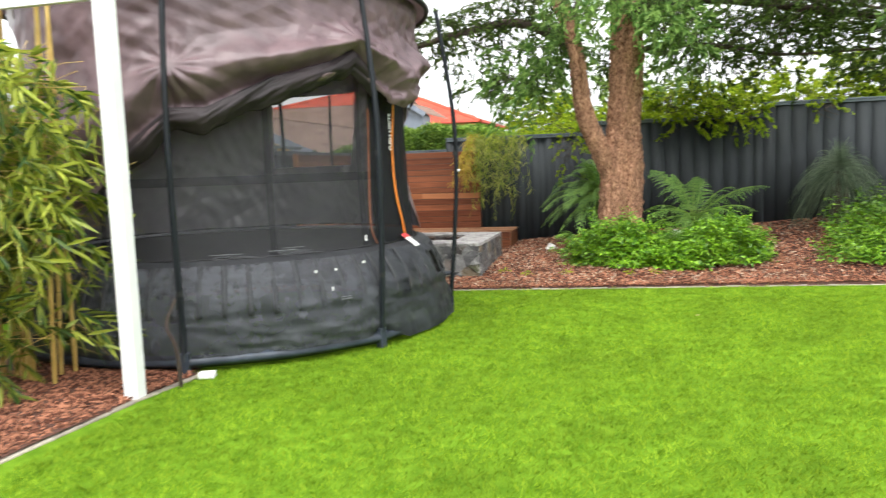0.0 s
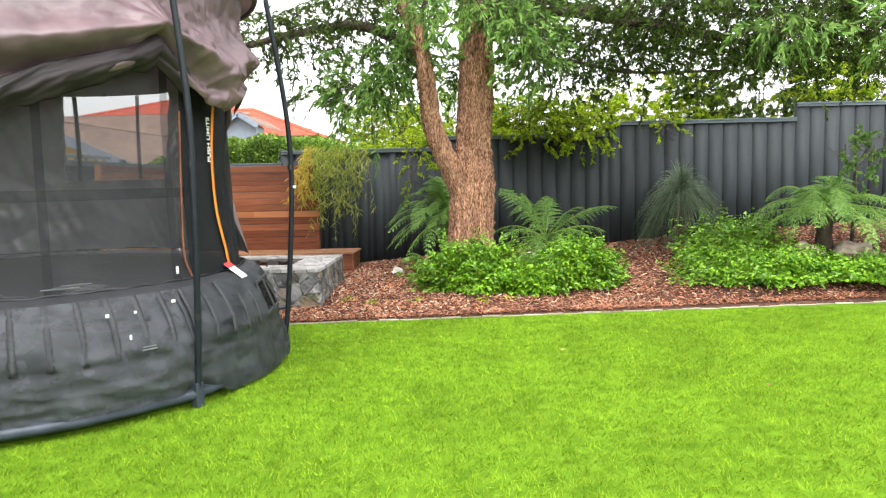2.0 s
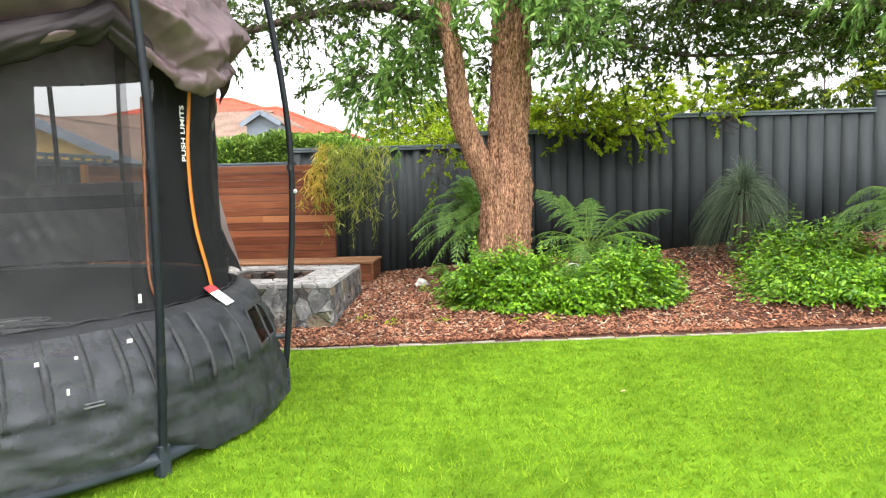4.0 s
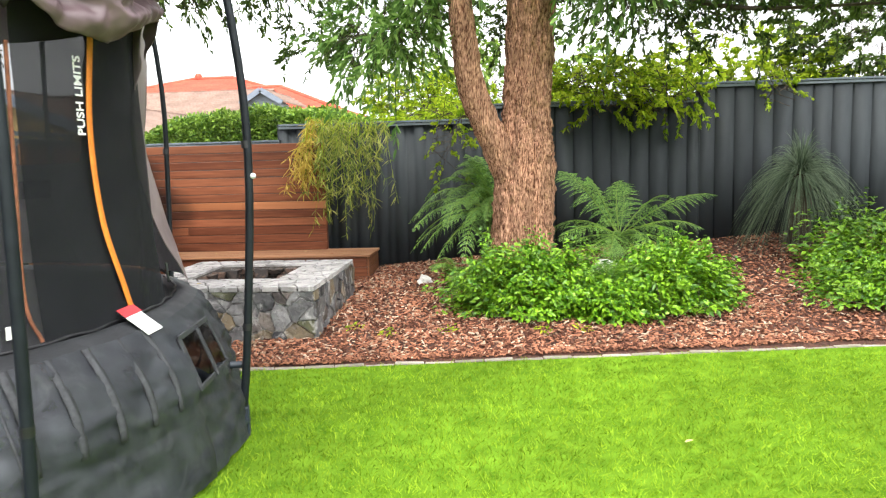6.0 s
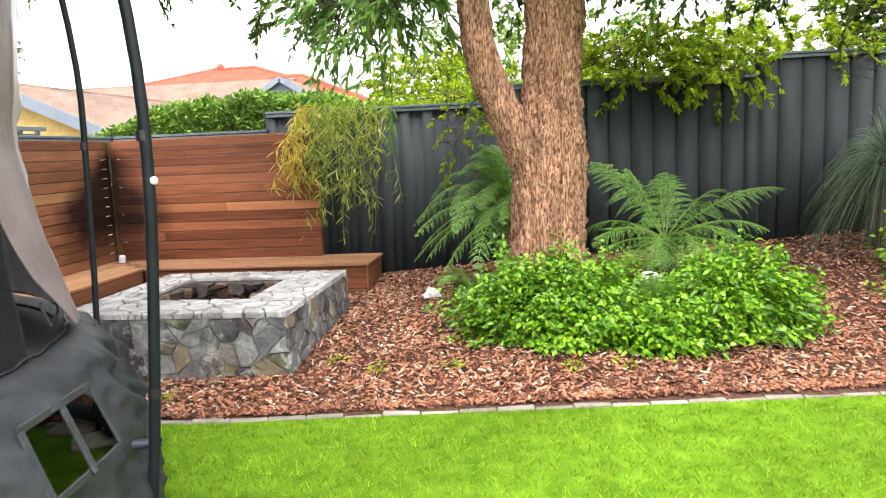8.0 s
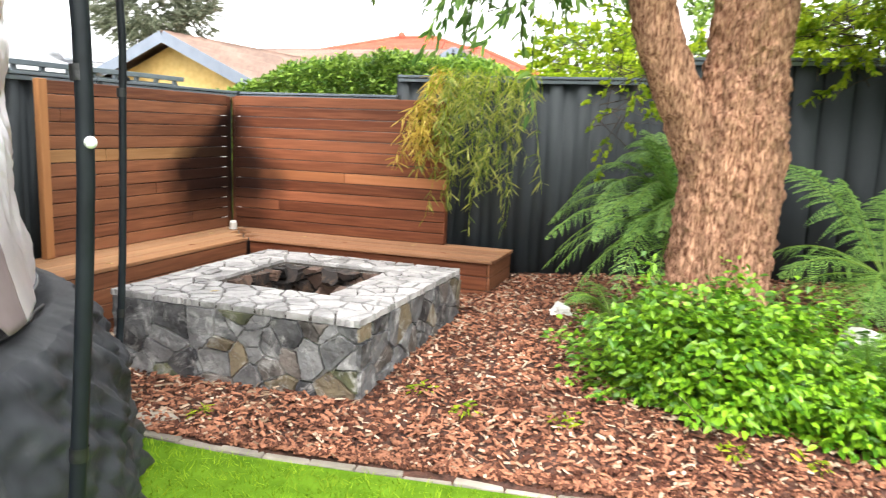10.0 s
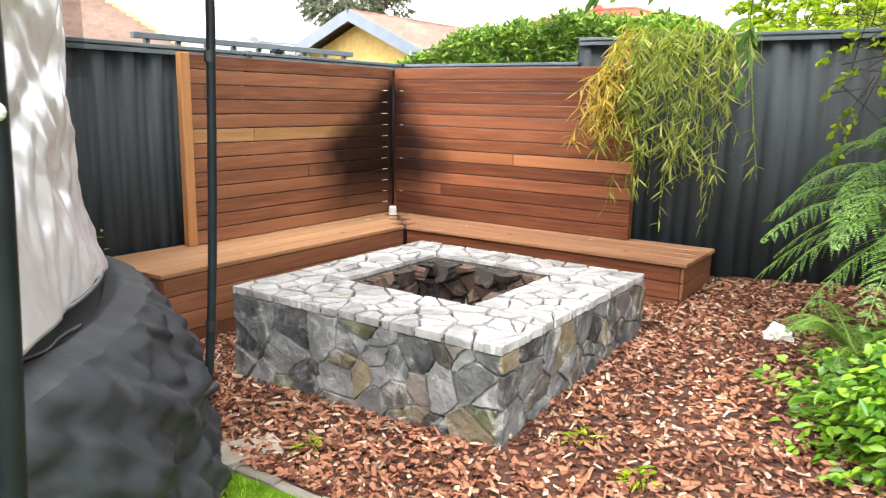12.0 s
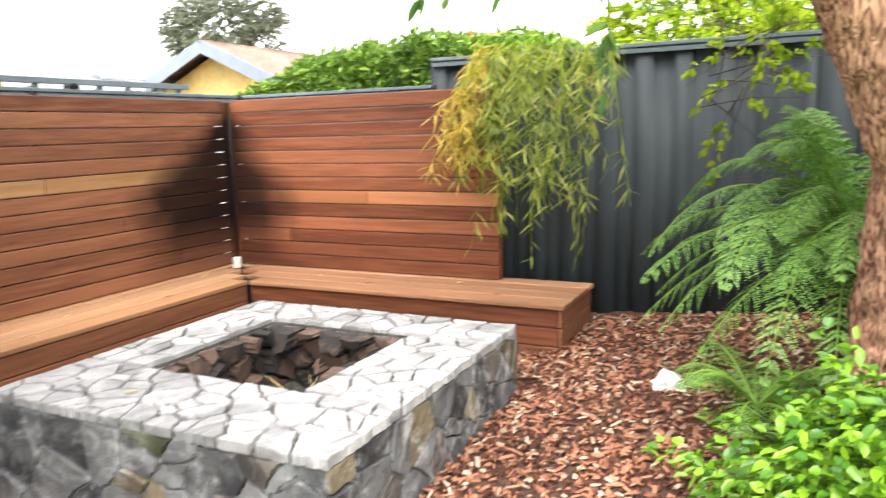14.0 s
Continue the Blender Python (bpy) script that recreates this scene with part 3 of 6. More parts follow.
pick = lambda rng, c: rng.choice([STONE_TAN] * 2 + [STONE_MOSS] + [STONE_BROWN] * 3 + [STONE] * 9)
H = 0.62
stone_wall(pit, "wall_stone", Matrix.Translation((PX0, PY0, -0.15)) @ pose(0, 0, 0, 90, 0, 0), PX1 - PX0, H, 46, 3, pick, 0.0055, 0.03, 0.014)
stone_wall(pit, "wall_stone", Matrix.Translation((PX1, PY0, -0.15)) @ pose(0, 0, 0, 90, 0, 90), PY1 - PY0, H, 46, 9, pick, 0.0055, 0.03, 0.014)
stone_wall(pit, "wall_stone", Matrix.Translation((PX1, PY1, -0.15)) @ pose(0, 0, 0, 90, 0, 180), PX1 - PX0, H, 26, 13, pick)
stone_wall(pit, "wall_stone", Matrix.Translation((PX0, PY1, -0.15)) @ pose(0, 0, 0, 90, 0, 270), PY1 - PY0, H, 26, 17, pick)
flag = lambda rng, c: FLAG
for seed, (x0, y0, x1, y1, count) in enumerate(((PX0 - 0.012, PY0 - 0.012, PX1 + 0.012, HY0, 58), (PX0 - 0.012, HY1, PX1 + 0.012, PY1 + 0.012, 42), (PX0 - 0.012, HY0, HX0, HY1, 18),
                                                (HX1, HY0, PX1 + 0.012, HY1, 30))):
    stone_wall(pit, "capping_stone", Matrix.Translation((x0, y0, PTOP)), x1 - x0, y1 - y0, count, 31 + seed, flag, 0.008, 0.034, 0.005)
bm = bmesh.new()
for x0, y0, x1, y1 in ((HX0, HY1 - 0.002, HX1, HY1 + 0.01), (HX0 - 0.01, HY0, HX0 + 0.002, HY1), (HX1 - 0.002, HY0, HX1 + 0.01, HY1), (HX0, HY0 - 0.01, HX1, HY0 + 0.002)):
    box(bm, x0, y0, 0.05, x1, y1, PTOP - 0.036)
part("soot_lining", bm, ASH, pit)
sooty = lambda rng, c: SOOT_STONE
stone_wall(pit, "inner_stone", Matrix.Translation((HX0, HY1 - 0.004, 0.12)) @ pose(0, 0, 0, 90, 0, 0), HX1 - HX0, 0.36, 30, 61, sooty, 0.010, 0.03, 0.13)
stone_wall(pit, "inner_stone", Matrix.Translation((HX0 + 0.004, HY0, 0.12)) @ pose(0, 0, 0, 90, 0, 90), HY1 - HY0, 0.36, 30, 67, sooty, 0.010, 0.03, 0.13)
stone_wall(pit, "inner_stone", Matrix.Translation((HX1 - 0.004, HY1, 0.12)) @ pose(0, 0, 0, 90, 0, 270), HY1 - HY0, 0.36, 30, 71, sooty, 0.010, 0.03, 0.13)
ash_v = [(x, y, 0.17 + 0.05 * wave(x, y, 3, 0.25)) for x in np.linspace(HX0, HX1, 24) for y in np.linspace(HY0, HY1, 24)]
put("ash_bed", fast_mesh("ash_bed", ash_v, grid_faces(24, 24)[:, ::-1]), ASH, pit, "dark ash and charred earth")
n = 46
p = np.column_stack([RNG.uniform(-2.75, -2.45, n), RNG.uniform(10.45, 10.8, n), RNG.uniform(0.18, 0.24, n)])
v, f = leaf_arrays(p, RNG.normal(size=(n, 3)) * [1, 1, 0.5] + [0, 0, 0.35], RNG.uniform(0.12, 0.25, n), 0.006)
straw = put("dry_straw", fast_mesh("dry_straw", v, f), STRAW)
tagged(straw, "tuft of pale dry straw lying in the fire pit", "straw", kind="stuff")

# ---- trampoline ----
TX, TY, TR = -3.79, 7.14, 2.07
tramp = base("trampoline", "round trampoline with black safety net and draped mauve weather cover", "trampoline", at=(TX, TY, 0))


def ring_point(deg, r, z=0.0):
    return (r * math.cos(radians(deg)), r * math.sin(radians(deg)), z)


POLES = [-73, -28.3, 16, 58.5, 103, 148, 193, 239]
REACH = [2.03, 2.045, 2.10, 2.075, 2.07, 2.07, 2.07, 2.05]
BOW = [(0.02, 0.05, 0.07, 0.05, -0.08)] * 8
BOW[2], BOW[3] = (0.01, 0.06, 0.115, 0.09, -0.04), (-0.03, 0.03, 0.065, 0.065, -0.06)
for a, tr, bow in zip(POLES, REACH, BOW):
    pts = smooth_line([ring_point(a, tr + out, z) for out, z in zip(bow, (0.12, 0.6, 1.45, 2.1, 3.02))], 16)
    thick_ = 0.017 if a == 58.5 else 0.0225
    v, f = tube_arrays(pts, np.full(16, thick_), 12)
    pole = put("pole", fast_mesh("pole", v, f), STEEL, tramp, smooth=True)
    for z in (0.62, 1.62):
        q = [np.array(ring_point(a, np.interp(zz, [0.12, 0.6, 1.45, 2.1], [tr + out for out in bow[:4]]), zz)) for zz in (z - 0.02, z + 0.02)]
        v, f = tube_arrays(q, [thick_ + 0.003, thick_ + 0.003], 12)
        put("collar", fast_mesh("collar", v, f), PLASTIC, pole, smooth=True)
    bm = bmesh.new()
    box(bm, -0.033, -0.033, 0.0, 0.033, 0.033, 0.17, 0.006, pose(0, 0, 0, 0, 0, a) @ Matrix.Translation((tr + 0.01, 0, 0)))
    part("foot", bm, RAIL, tramp)
bm = bmesh.new()
bmesh.ops.create_uvsphere(bm, u_segments=10, v_segments=6, radius=0.016, matrix=Matrix.Translation(ring_point(15.6, 2.10 + 0.137, 1.45)))
part("pole_marker", bm, TAG, tramp, "small white cap on a pole")
for a, b, ra, rb in zip(POLES, POLES[1:] + [POLES[0] + 360], REACH, REACH[1:] + REACH[:1]):
    m = (a + b) / 2
    pts = smooth_line([ring_point(a, ra, 0.09), ring_point(m, (ra + rb) / 2 * 0.975, 0.085), ring_point(b, rb, 0.09)], 9)
    v, f = tube_arrays(pts, np.full(9, 0.05), 4)
    put("base_rail", fast_mesh("base_rail", v, f), RAIL, tramp)
v, f = tube_arrays([ring_point(a, 1.97, 3.0) for a in range(0, 361, 6)], np.full(61, 0.02), 8)
put("top_ring", fast_mesh("top_ring", v, f), STEEL, tramp, smooth=True)
# a stub of tube that sticks out of the skirt beside a pole
v, f = tube_arrays([ring_point(17, 1.98, 0.40), ring_point(17, 2.16, 0.40)], [0.02, 0.02], 10)
put("frame_stub", fast_mesh("frame_stub", v, f), RAIL, tramp, smooth=True)
v, f = tube_arrays([ring_point(50, 2.0, 0.42), ring_point(55, 2.1, 0.42)], [0.02, 0.02], 10)
put("frame_stub", fast_mesh("frame_stub", v, f), PLASTIC, tramp, smooth=True)

bm = bmesh.new()
bmesh.ops.create_circle(bm, cap_ends=True, segments=64, radius=1.8, matrix=Matrix.Translation((0, 0, 0.79)))
part("jumping_mat", bm, MAT, tramp)

# skirt and pad: rows of a profile swept round, with folds
prof = [(1.74, 0.80), (1.80, 0.825), (1.88, 0.79), (1.92, 0.745), (1.95, 0.70), (1.98, 0.65), (2.01, 0.60), (2.03, 0.55), (2.045, 0.50), (2.055, 0.45), (2.06, 0.40), (2.064, 0.35), (2.067, 0.30), (2.07, 0.25), (2.07, 0.20), (2.063, 0.155), (2.055, 0.115)]
na = 540
steps = np.linspace(0, 16, 49)
prof = [tuple(np.interp(k, range(17), [row[c] for row in prof]) for c in (0, 1)) for k in steps]
pts = []
for k, (r, z) in zip(steps, prof):
    for i in range(na):
        a = i * 2 * math.pi / na
        deg = math.degrees(a)
        tucks = max(0.25, min(1.0, (deg - 16) / 8)) if deg < 180 else 0.12
        fold = 0.02 * wave(math.cos(a) * 2 + z * 0.7, math.sin(a) * 2 + z * 0.5, z * 0.6, 0.3) + 0.016 * wave(math.cos(a) * 2 + z, math.sin(a) * 2, z * 3, 0.22)
        fold += tucks * (0.085 * (0.25 - abs(wave(deg / 9 + z * 4.5, z * 2.0, 3, 1.0))) + 0.03 * wave(deg / 6 - z * 6, z * 1.0, 8, 1.0) + 0.035 * (0.2 - abs(wave(deg / 3.2 + z * 5, z * 4.0, 4, 1.0))))
        flat = -0.05 * (0.5 - 0.5 * math.cos(math.radians((math.degrees(a) - 14) * 360 / 44))) * max(0, (k - 7) / 9)
        sag = 0.03 * wave(math.cos(a), math.sin(a), 7, 0.7) * max(0.0, 1 - abs(k - 11.5) / 4)
        near = min(1, k / 3.5)
        # from the door round to the back the skirt hangs over the rail to the ground
        side_ = (deg + 180) % 360 - 180
        over = max(0.0, min(1.0, (side_ + 27) / 8)) * max(0.0, min(1.0, (64 - side_) / 6)) * max(0.0, (k - 11) / 5)
        far_ = r + fold * near + flat + 0.075 * over
        pts.append((far_ * math.cos(a), far_ * math.sin(a), z + sag - 0.085 * over**1.5))
v, f = np.array(pts), grid_faces(len(prof), na, True)
put("pad_cover", fast_mesh("pad_cover", v[: 7 * na], grid_faces(7, na, True)), PAD, tramp, "black padded edge cover", smooth=True)
# the vent is a real opening
mid = v[f].mean(1)
ang = np.degrees(np.arctan2(mid[:, 1], mid[:, 0]))
hole = (ang > -0.5) & (ang < 12.5) & (mid[:, 2] > 0.47) & (mid[:, 2] < 0.70)
rows = np.arange(len(f)) // na
open_mesh = (ang < -28.3) | (ang > 195)
put("skirt", fast_mesh("skirt", v, f[(rows >= 6) & ~hole & ~open_mesh]), SKIRT, tramp, "dusty black skirt hanging to the ground", smooth=True)
put("mesh_skirt", fast_mesh("mesh_skirt", v, f[(rows >= 6) & open_mesh]), SKIRT_MESH, tramp, "dusty see-through black mesh skirt above the base rail", smooth=True)
bm = bmesh.new()
for a in (-0.7, 6.0, 12.7):
    beam(bm, ring_point(a, 1.965, 0.70), ring_point(a, 2.06, 0.46), 0.032, 0.012, 0.003)
beam(bm, ring_point(-0.9, 2.058, 0.465), ring_point(12.9, 2.058, 0.465), 0.012, 0.03, 0.003)
beam(bm, ring_point(-0.9, 1.962, 0.705), ring_point(12.9, 1.962, 0.705), 0.012, 0.03, 0.003)
part("vent_frame", bm, SLEEVE, tramp, "black webbing frame of the skirt vent")
for k in range(44):
    a = -112 + k * 5.3
    if a > -1.5:
        continue
    line = smooth_line([ring_point(a, 1.885, 0.79), ring_point(a, 1.955, 0.70), ring_point(a, 2.015, 0.60), ring_point(a, 2.048, 0.50), ring_point(a, 2.055, 0.42)], 10)
    round_ = np.array([-math.sin(radians(a)), math.cos(radians(a)), 0]) * 0.02
    vv = np.concatenate([line - round_, line * [1.004, 1.004, 1.004], line + round_])
    strip = put("spring_sleeve", fast_mesh("spring_sleeve", vv, grid_faces(3, 10)), SLEEVE, tramp, smooth=True)
    strip.modifiers.new("thickness", "SOLIDIFY").thickness = 0.004
v, f = tube_arrays([ring_point(a, 1.772 + 0.006 * math.sin(a), 0.826 + 0.004 * math.sin(a * 0.7)) for a in np.linspace(-125, 40, 120)], np.full(120, 0.007), 6)
put("mat_cord", fast_mesh("mat_cord", v, f), PLASTIC, tramp, "black elastic cord between net and pad", smooth=True)
for a0, z0 in ((-28.3, 0.10), (-73, 0.10)):
    pts = smooth_line([ring_point(a0 - 1.2, 1.90, 0.775), ring_point(a0 - 0.8, 1.985, 0.66), ring_point(a0 - 0.5, 2.045, 0.53), ring_point(a0 - 0.3, 2.078, 0.42), ring_point(a0, 2.082, 0.26), ring_point(a0, 2.075, z0)], 24)
    v, f = tube_arrays(pts, 0.006 + 0.002 * np.sin(np.arange(24) * 1.7), 5)
    put("skirt_seam", fast_mesh("skirt_seam", v, f), SLEEVE, tramp, "stitched seam of the skirt", smooth=True)
# net: dense from the mat to the door band, open above
def net_sheet(name, a0, a1, z0, z1, r, material, label, ripple=0.015, na=160, nz=14):
    pts = []
    for z in np.linspace(z0, z1, nz):
        for a in np.linspace(a0, a1, na):
            w = ripple * wave(a / 9, z * 1.5, r * 5, 1.0)
            pull = -0.05 * math.sin(math.pi * (z - 0.8) / 2.0)
            pts.append(ring_point(a, r + w + pull, z))
    return put(name, fast_mesh(name, pts, grid_faces(nz, na)), material, tramp, label, smooth=True)


net_sheet("safety_net", -125, 13, 0.81, 3.0, 1.755, NET, "fine black safety net")
net_sheet("door_panel", -19, 12, 0.815, 2.3, 1.765, NET_DENSE, "dense black door panel of the net", na=30)
for a, w, z0, z1 in ((-23.5, 1.2, 0.83, 2.35), (-52, 0.9, 0.82, 2.3), (-97, 1.0, 0.82, 2.3)):
    net_sheet("net_seam", a - w, a + w, z0, z1, 1.761, NET_SEAM, "", na=4)
net_sheet("net_band", -125, -15, 1.40, 1.47, 1.759, NET_SEAM, "", na=90, nz=3)

# weather cover: hitched up in front, hanging to the mat at the back
def hem(a):
    return float(np.interp(a, [-125, -100, -90, -84, -74, -66, -51, -36, -29, -24, -16, -10, -2, 6, 9, 12, 17, 23, 30, 60, 120, 200, 235],
                           [0.85, 1.20, 1.5, 1.62, 1.86, 1.86, 2.08, 2.22, 2.34, 2.2, 2.04, 2.02, 2.14, 2.2, 1.95, 1.5, 1.1, 0.86, 0.88, 0.86, 0.84, 0.84, 0.85]))


def ridge(x, y, z):
    return 0.5 - abs(wave(x, y, z, 1.0))


def creases(x, z, shift):
    """Sharp straight creases that cross one another, as in stiff folded cloth."""
    total = 0.0
    for turn, span, amount in ((0.35, 0.52, 0.03), (1.25, 0.35, 0.045), (2.1, 0.24, 0.055), (2.75, 0.15, 0.06), (0.8, 0.10, 0.05)):
        bend = 0.3 * wave(x * 1.1 + turn, z * 1.1, shift + turn * 3, 1.0)
        at = (x * math.cos(turn) + z * math.sin(turn)) / span + bend + shift
        power = max(0.0, 0.5 + 1.5 * wave(x * 2, z * 2 + turn * 5, shift, 1.0))
        total += span * amount * power * (abs((at % 1.0) - 0.5) * 4 - 1)
    return total


def cover_sheet(name, a0, a1, ztop, material, label, skip=None, na=420, nz=56, soft=True):
    pts = []
    for t in np.linspace(0, 1, nz):
        for a in np.interp(np.linspace(0, 1, na), [0, 0.6 if a1 > 60 else 0.5, 1], [a0, 75 if a1 > 60 else (a0 + a1) / 2, a1]):
            h = hem(a)
            z = ztop + (h - ztop) * t
            up = 1.0 if a < 6 else max(0.0, 1 - (a - 6) / 4)
            roll = 0.085 * up * math.exp(-((t - 0.70) / 0.16) ** 2) - 0.05 * up * math.exp(-((t - 0.86) / 0.05) ** 2) + 0.03 * up * math.exp(-((t - 0.95) / 0.05) ** 2)
            roll += 0.13 * math.exp(-(((a + 10) / 7.0) ** 2)) * math.exp(-((t - 0.85) / 0.16) ** 2)
            arc = math.radians(a) * 1.75
            crumple = (0.004 if a < 26 else 0.015) * wave(a / 25, z * 1.2, 9, 1.0) + creases(arc, z, 3.0) * (0.9 - 0.2 * t) * max(0.05, min(1.0, (a - 28) / 12)) + creases(arc * 1.6, z * 1.5, 5.0) * 0.4 * max(0.0, min(1.0, (a - 28) / 12)) * max(0.25, min(1.0, (90 - a) / 15)) + 0.003 * ridge(a / 2.5, z * 9, 3)
            # folds pull out from where the cover is tied up at two poles, and lie in swags between them
            folds = creases(arc * 0.45 + z * 0.25, z * 0.8, 7.0) * 0.85 + creases(arc * 0.9 - z * 0.4, z * 1.1, 3.0) * 0.45 + 0.02 * wave(a / 30, z * 1.5, 4, 1.0)
            for tie, high in ((-73, 2.30), (-29, 2.52)):
                u_, w_ = math.radians(a - tie) * 1.85, z - high
                gone = math.hypot(u_, w_)
                folds += 0.034 * math.exp(-gone / 0.6) * min(1, gone / 0.15) * min(1.0, max(0.0, 0.45 - w_ * 1.6)) * (abs((math.atan2(w_, u_) * 2.1 + 0.35 * wave(u_ * 2, w_ * 2, tie, 1.0)) % 1.0 - 0.5) * 4 - 1)
            sag = (t - 0.62 - 0.05 * wave(a / 18, 2, 2, 1.0)) / 0.24
            folds += 0.055 * max(0.0, 1 - abs(sag - 0.3)) if sag < 0.3 else 0.055 * max(0.0, 1 - abs(sag - 0.3) * 2.2)
            folds += 0.018 * ridge(a / 16 + z, z * 7 + 0.5 * math.sin(math.radians(a * 4)), 5) * max(0.0, (t - 0.6) / 0.4)
            if a > -27:
                folds += 0.06 * ridge(a / 7 + z * 2.5, z * 3.5 - a / 12, 2) * min(1, (a + 27) / 6) * min(1.0, t * 1.6)
            lean = float(np.interp(z, [0.8, 1.2, 1.6, 2.2, 3.0], [1.775, 1.715, 1.69, 1.75, 1.90])) - 0.035
            lean += 0.12 * math.exp(-(((a - 24) / 11) ** 2)) * float(np.interp(z, [0.8, 1.1, 1.7], [1.0, 0.75, 0.0]))
            pts.append(ring_point(a, up * (1.85 + roll + folds) + (1 - up) * (lean + crumple), z))
    faces = grid_faces(nz, na)
    pts = np.array(pts)
    if skip:
        mid = pts[faces].mean(1)
        ang = np.degrees(np.arctan2(mid[:, 1], mid[:, 0]))
        faces = faces[~((ang > skip[0]) & (ang < skip[1]) & (mid[:, 2] > skip[2]) & (mid[:, 2] < skip[3]))]
    ob = put(name, fast_mesh(name, pts, faces), material, tramp, label, smooth=soft)
    thick = ob.modifiers.new("thickness", "SOLIDIFY")
    thick.thickness = 0.003
    return ob


cover_sheet("weather_cover", -125, 8, 3.02, CLOTH, "creased mauve-brown weather cover hitched up in folds", None, 560, 90)
# one cloth in two sheets, with its shade and its light put into the colours
cover_sheet("cover_edge", 8.5, 27, 3.02, CLOTH_SHADED, "mauve edge of the weather cover by the door, shade painted in", None, 60, 90)
cover_sheet("cover_flap", 27, 235, 3.02, CLOTH_LIT, "crumpled flap of the weather cover, bright light painted in as silver-lilac", (66, 103, 1.55, 2.40), 460, 190)
v, f = tube_arrays([ring_point(a, 1.742, hem(a) + 0.004) for a in np.linspace(20, 235, 120)], np.full(120, 0.007), 6)
put("hem_binding", fast_mesh("hem_binding", v, f), SPRING, tramp, "grey corded hem of the cover", smooth=True)
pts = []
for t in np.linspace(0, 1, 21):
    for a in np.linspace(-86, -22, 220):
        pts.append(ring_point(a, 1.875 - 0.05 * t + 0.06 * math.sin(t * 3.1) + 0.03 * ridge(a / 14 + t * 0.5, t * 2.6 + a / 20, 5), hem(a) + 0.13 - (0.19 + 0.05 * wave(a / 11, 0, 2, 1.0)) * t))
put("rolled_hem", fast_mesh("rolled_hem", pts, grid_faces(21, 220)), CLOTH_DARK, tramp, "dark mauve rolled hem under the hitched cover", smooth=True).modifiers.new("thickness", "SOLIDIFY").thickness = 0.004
net_sheet("window_mesh", 64, 104, 1.54, 2.42, 1.79, NET, "see-through mesh window in the cover", 0.0, 20, 8)
net_sheet("window_seam", 78.3, 79.7, 1.54, 2.42, 1.785, NET_DENSE, "", 0.0, 4, 6)
bm = bmesh.new()
bmesh.ops.create_cone(bm, cap_ends=False, segments=48, radius1=2.0, radius2=0.05, depth=0.5, matrix=Matrix.Translation((0, 0, 3.27)))
part("cover_roof", bm, CLOTH, tramp, "mauve-grey roof of the weather cover", smooth=True)

# orange zip strap, its tag and lettering
line = smooth_line([ring_point(-6.4, 1.75, 2.12), ring_point(-7.6, 1.735, 1.7), ring_point(-6.8, 1.74, 1.3), ring_point(-4.2, 1.765, 0.99), ring_point(-1.8, 1.765, 0.81)], 20)
out = unit(line * [1, 1, 0])
along = np.gradient(line, axis=0)
sidew = unit(np.cross(out, along))
vv = np.concatenate([line + out * 0.012 - sidew * 0.016, line + out * 0.014 + sidew * 0.016])
put("orange_strap", fast_mesh("orange_strap", vv, [(i, i + 1, i + 21, i + 20) for i in range(19)]), ORANGE, tramp, "bright orange webbing strap").modifiers.new("thickness", "SOLIDIFY").thickness = 0.004
line = smooth_line([ring_point(-20.5, 1.75, 2.0), ring_point(-20.8, 1.74, 1.4), ring_point(-21.2, 1.75, 1.0), ring_point(-20, 1.78, 0.84)], 14)
v, f = tube_arrays(line * [1.004, 1.004, 1], np.full(14, 0.008), 6)
put("binding", fast_mesh("binding", v, f), RUST, tramp, "faded orange zip binding")
bm = bmesh.new()
m = pose(0, 0, 0, 0, 0, -4.4) @ Matrix.Translation((1.85, 0, 0.822)) @ pose(0, 0, 0, 0, 38, 6)
box(bm, -0.085, -0.075, 0.0, 0.085, 0.07, 0.004, 0.0, m)
tag_ob = part("tag", bm, TAG, tramp, "white printed tag with a red end")
bm = bmesh.new()
box(bm, -0.092, -0.079, 0.003, -0.04, 0.075, 0.0075, 0.0, m)
part("red_end", bm, TAG_RED, tag_ob)
for a, z0, text in ((-9.4, 1.65, "PUSH LIMITS"),):
    cu = bpy.data.curves.new("lettering", "FONT")
    cu.body, cu.size, cu.extrude, cu.offset = text, 0.06, 0.001, 0.0012
    cu.materials.append(TAG)
    ob = new("lettering", cu)
    ob.parent = tramp
    # reads upwards: its x axis is up, its y axis points back round the net
    n_, t_ = Vector(ring_point(a, 1)), Vector((math.sin(radians(a)), -math.cos(radians(a)), 0))
    m = Matrix((Vector((0, 0, 1)), t_, n_)).transposed().to_4x4()
    ob.matrix_basis = Matrix.Translation(Vector(ring_point(a, 1.765, z0))) @ m
    tagged(ob, "white lettering printed up the net")
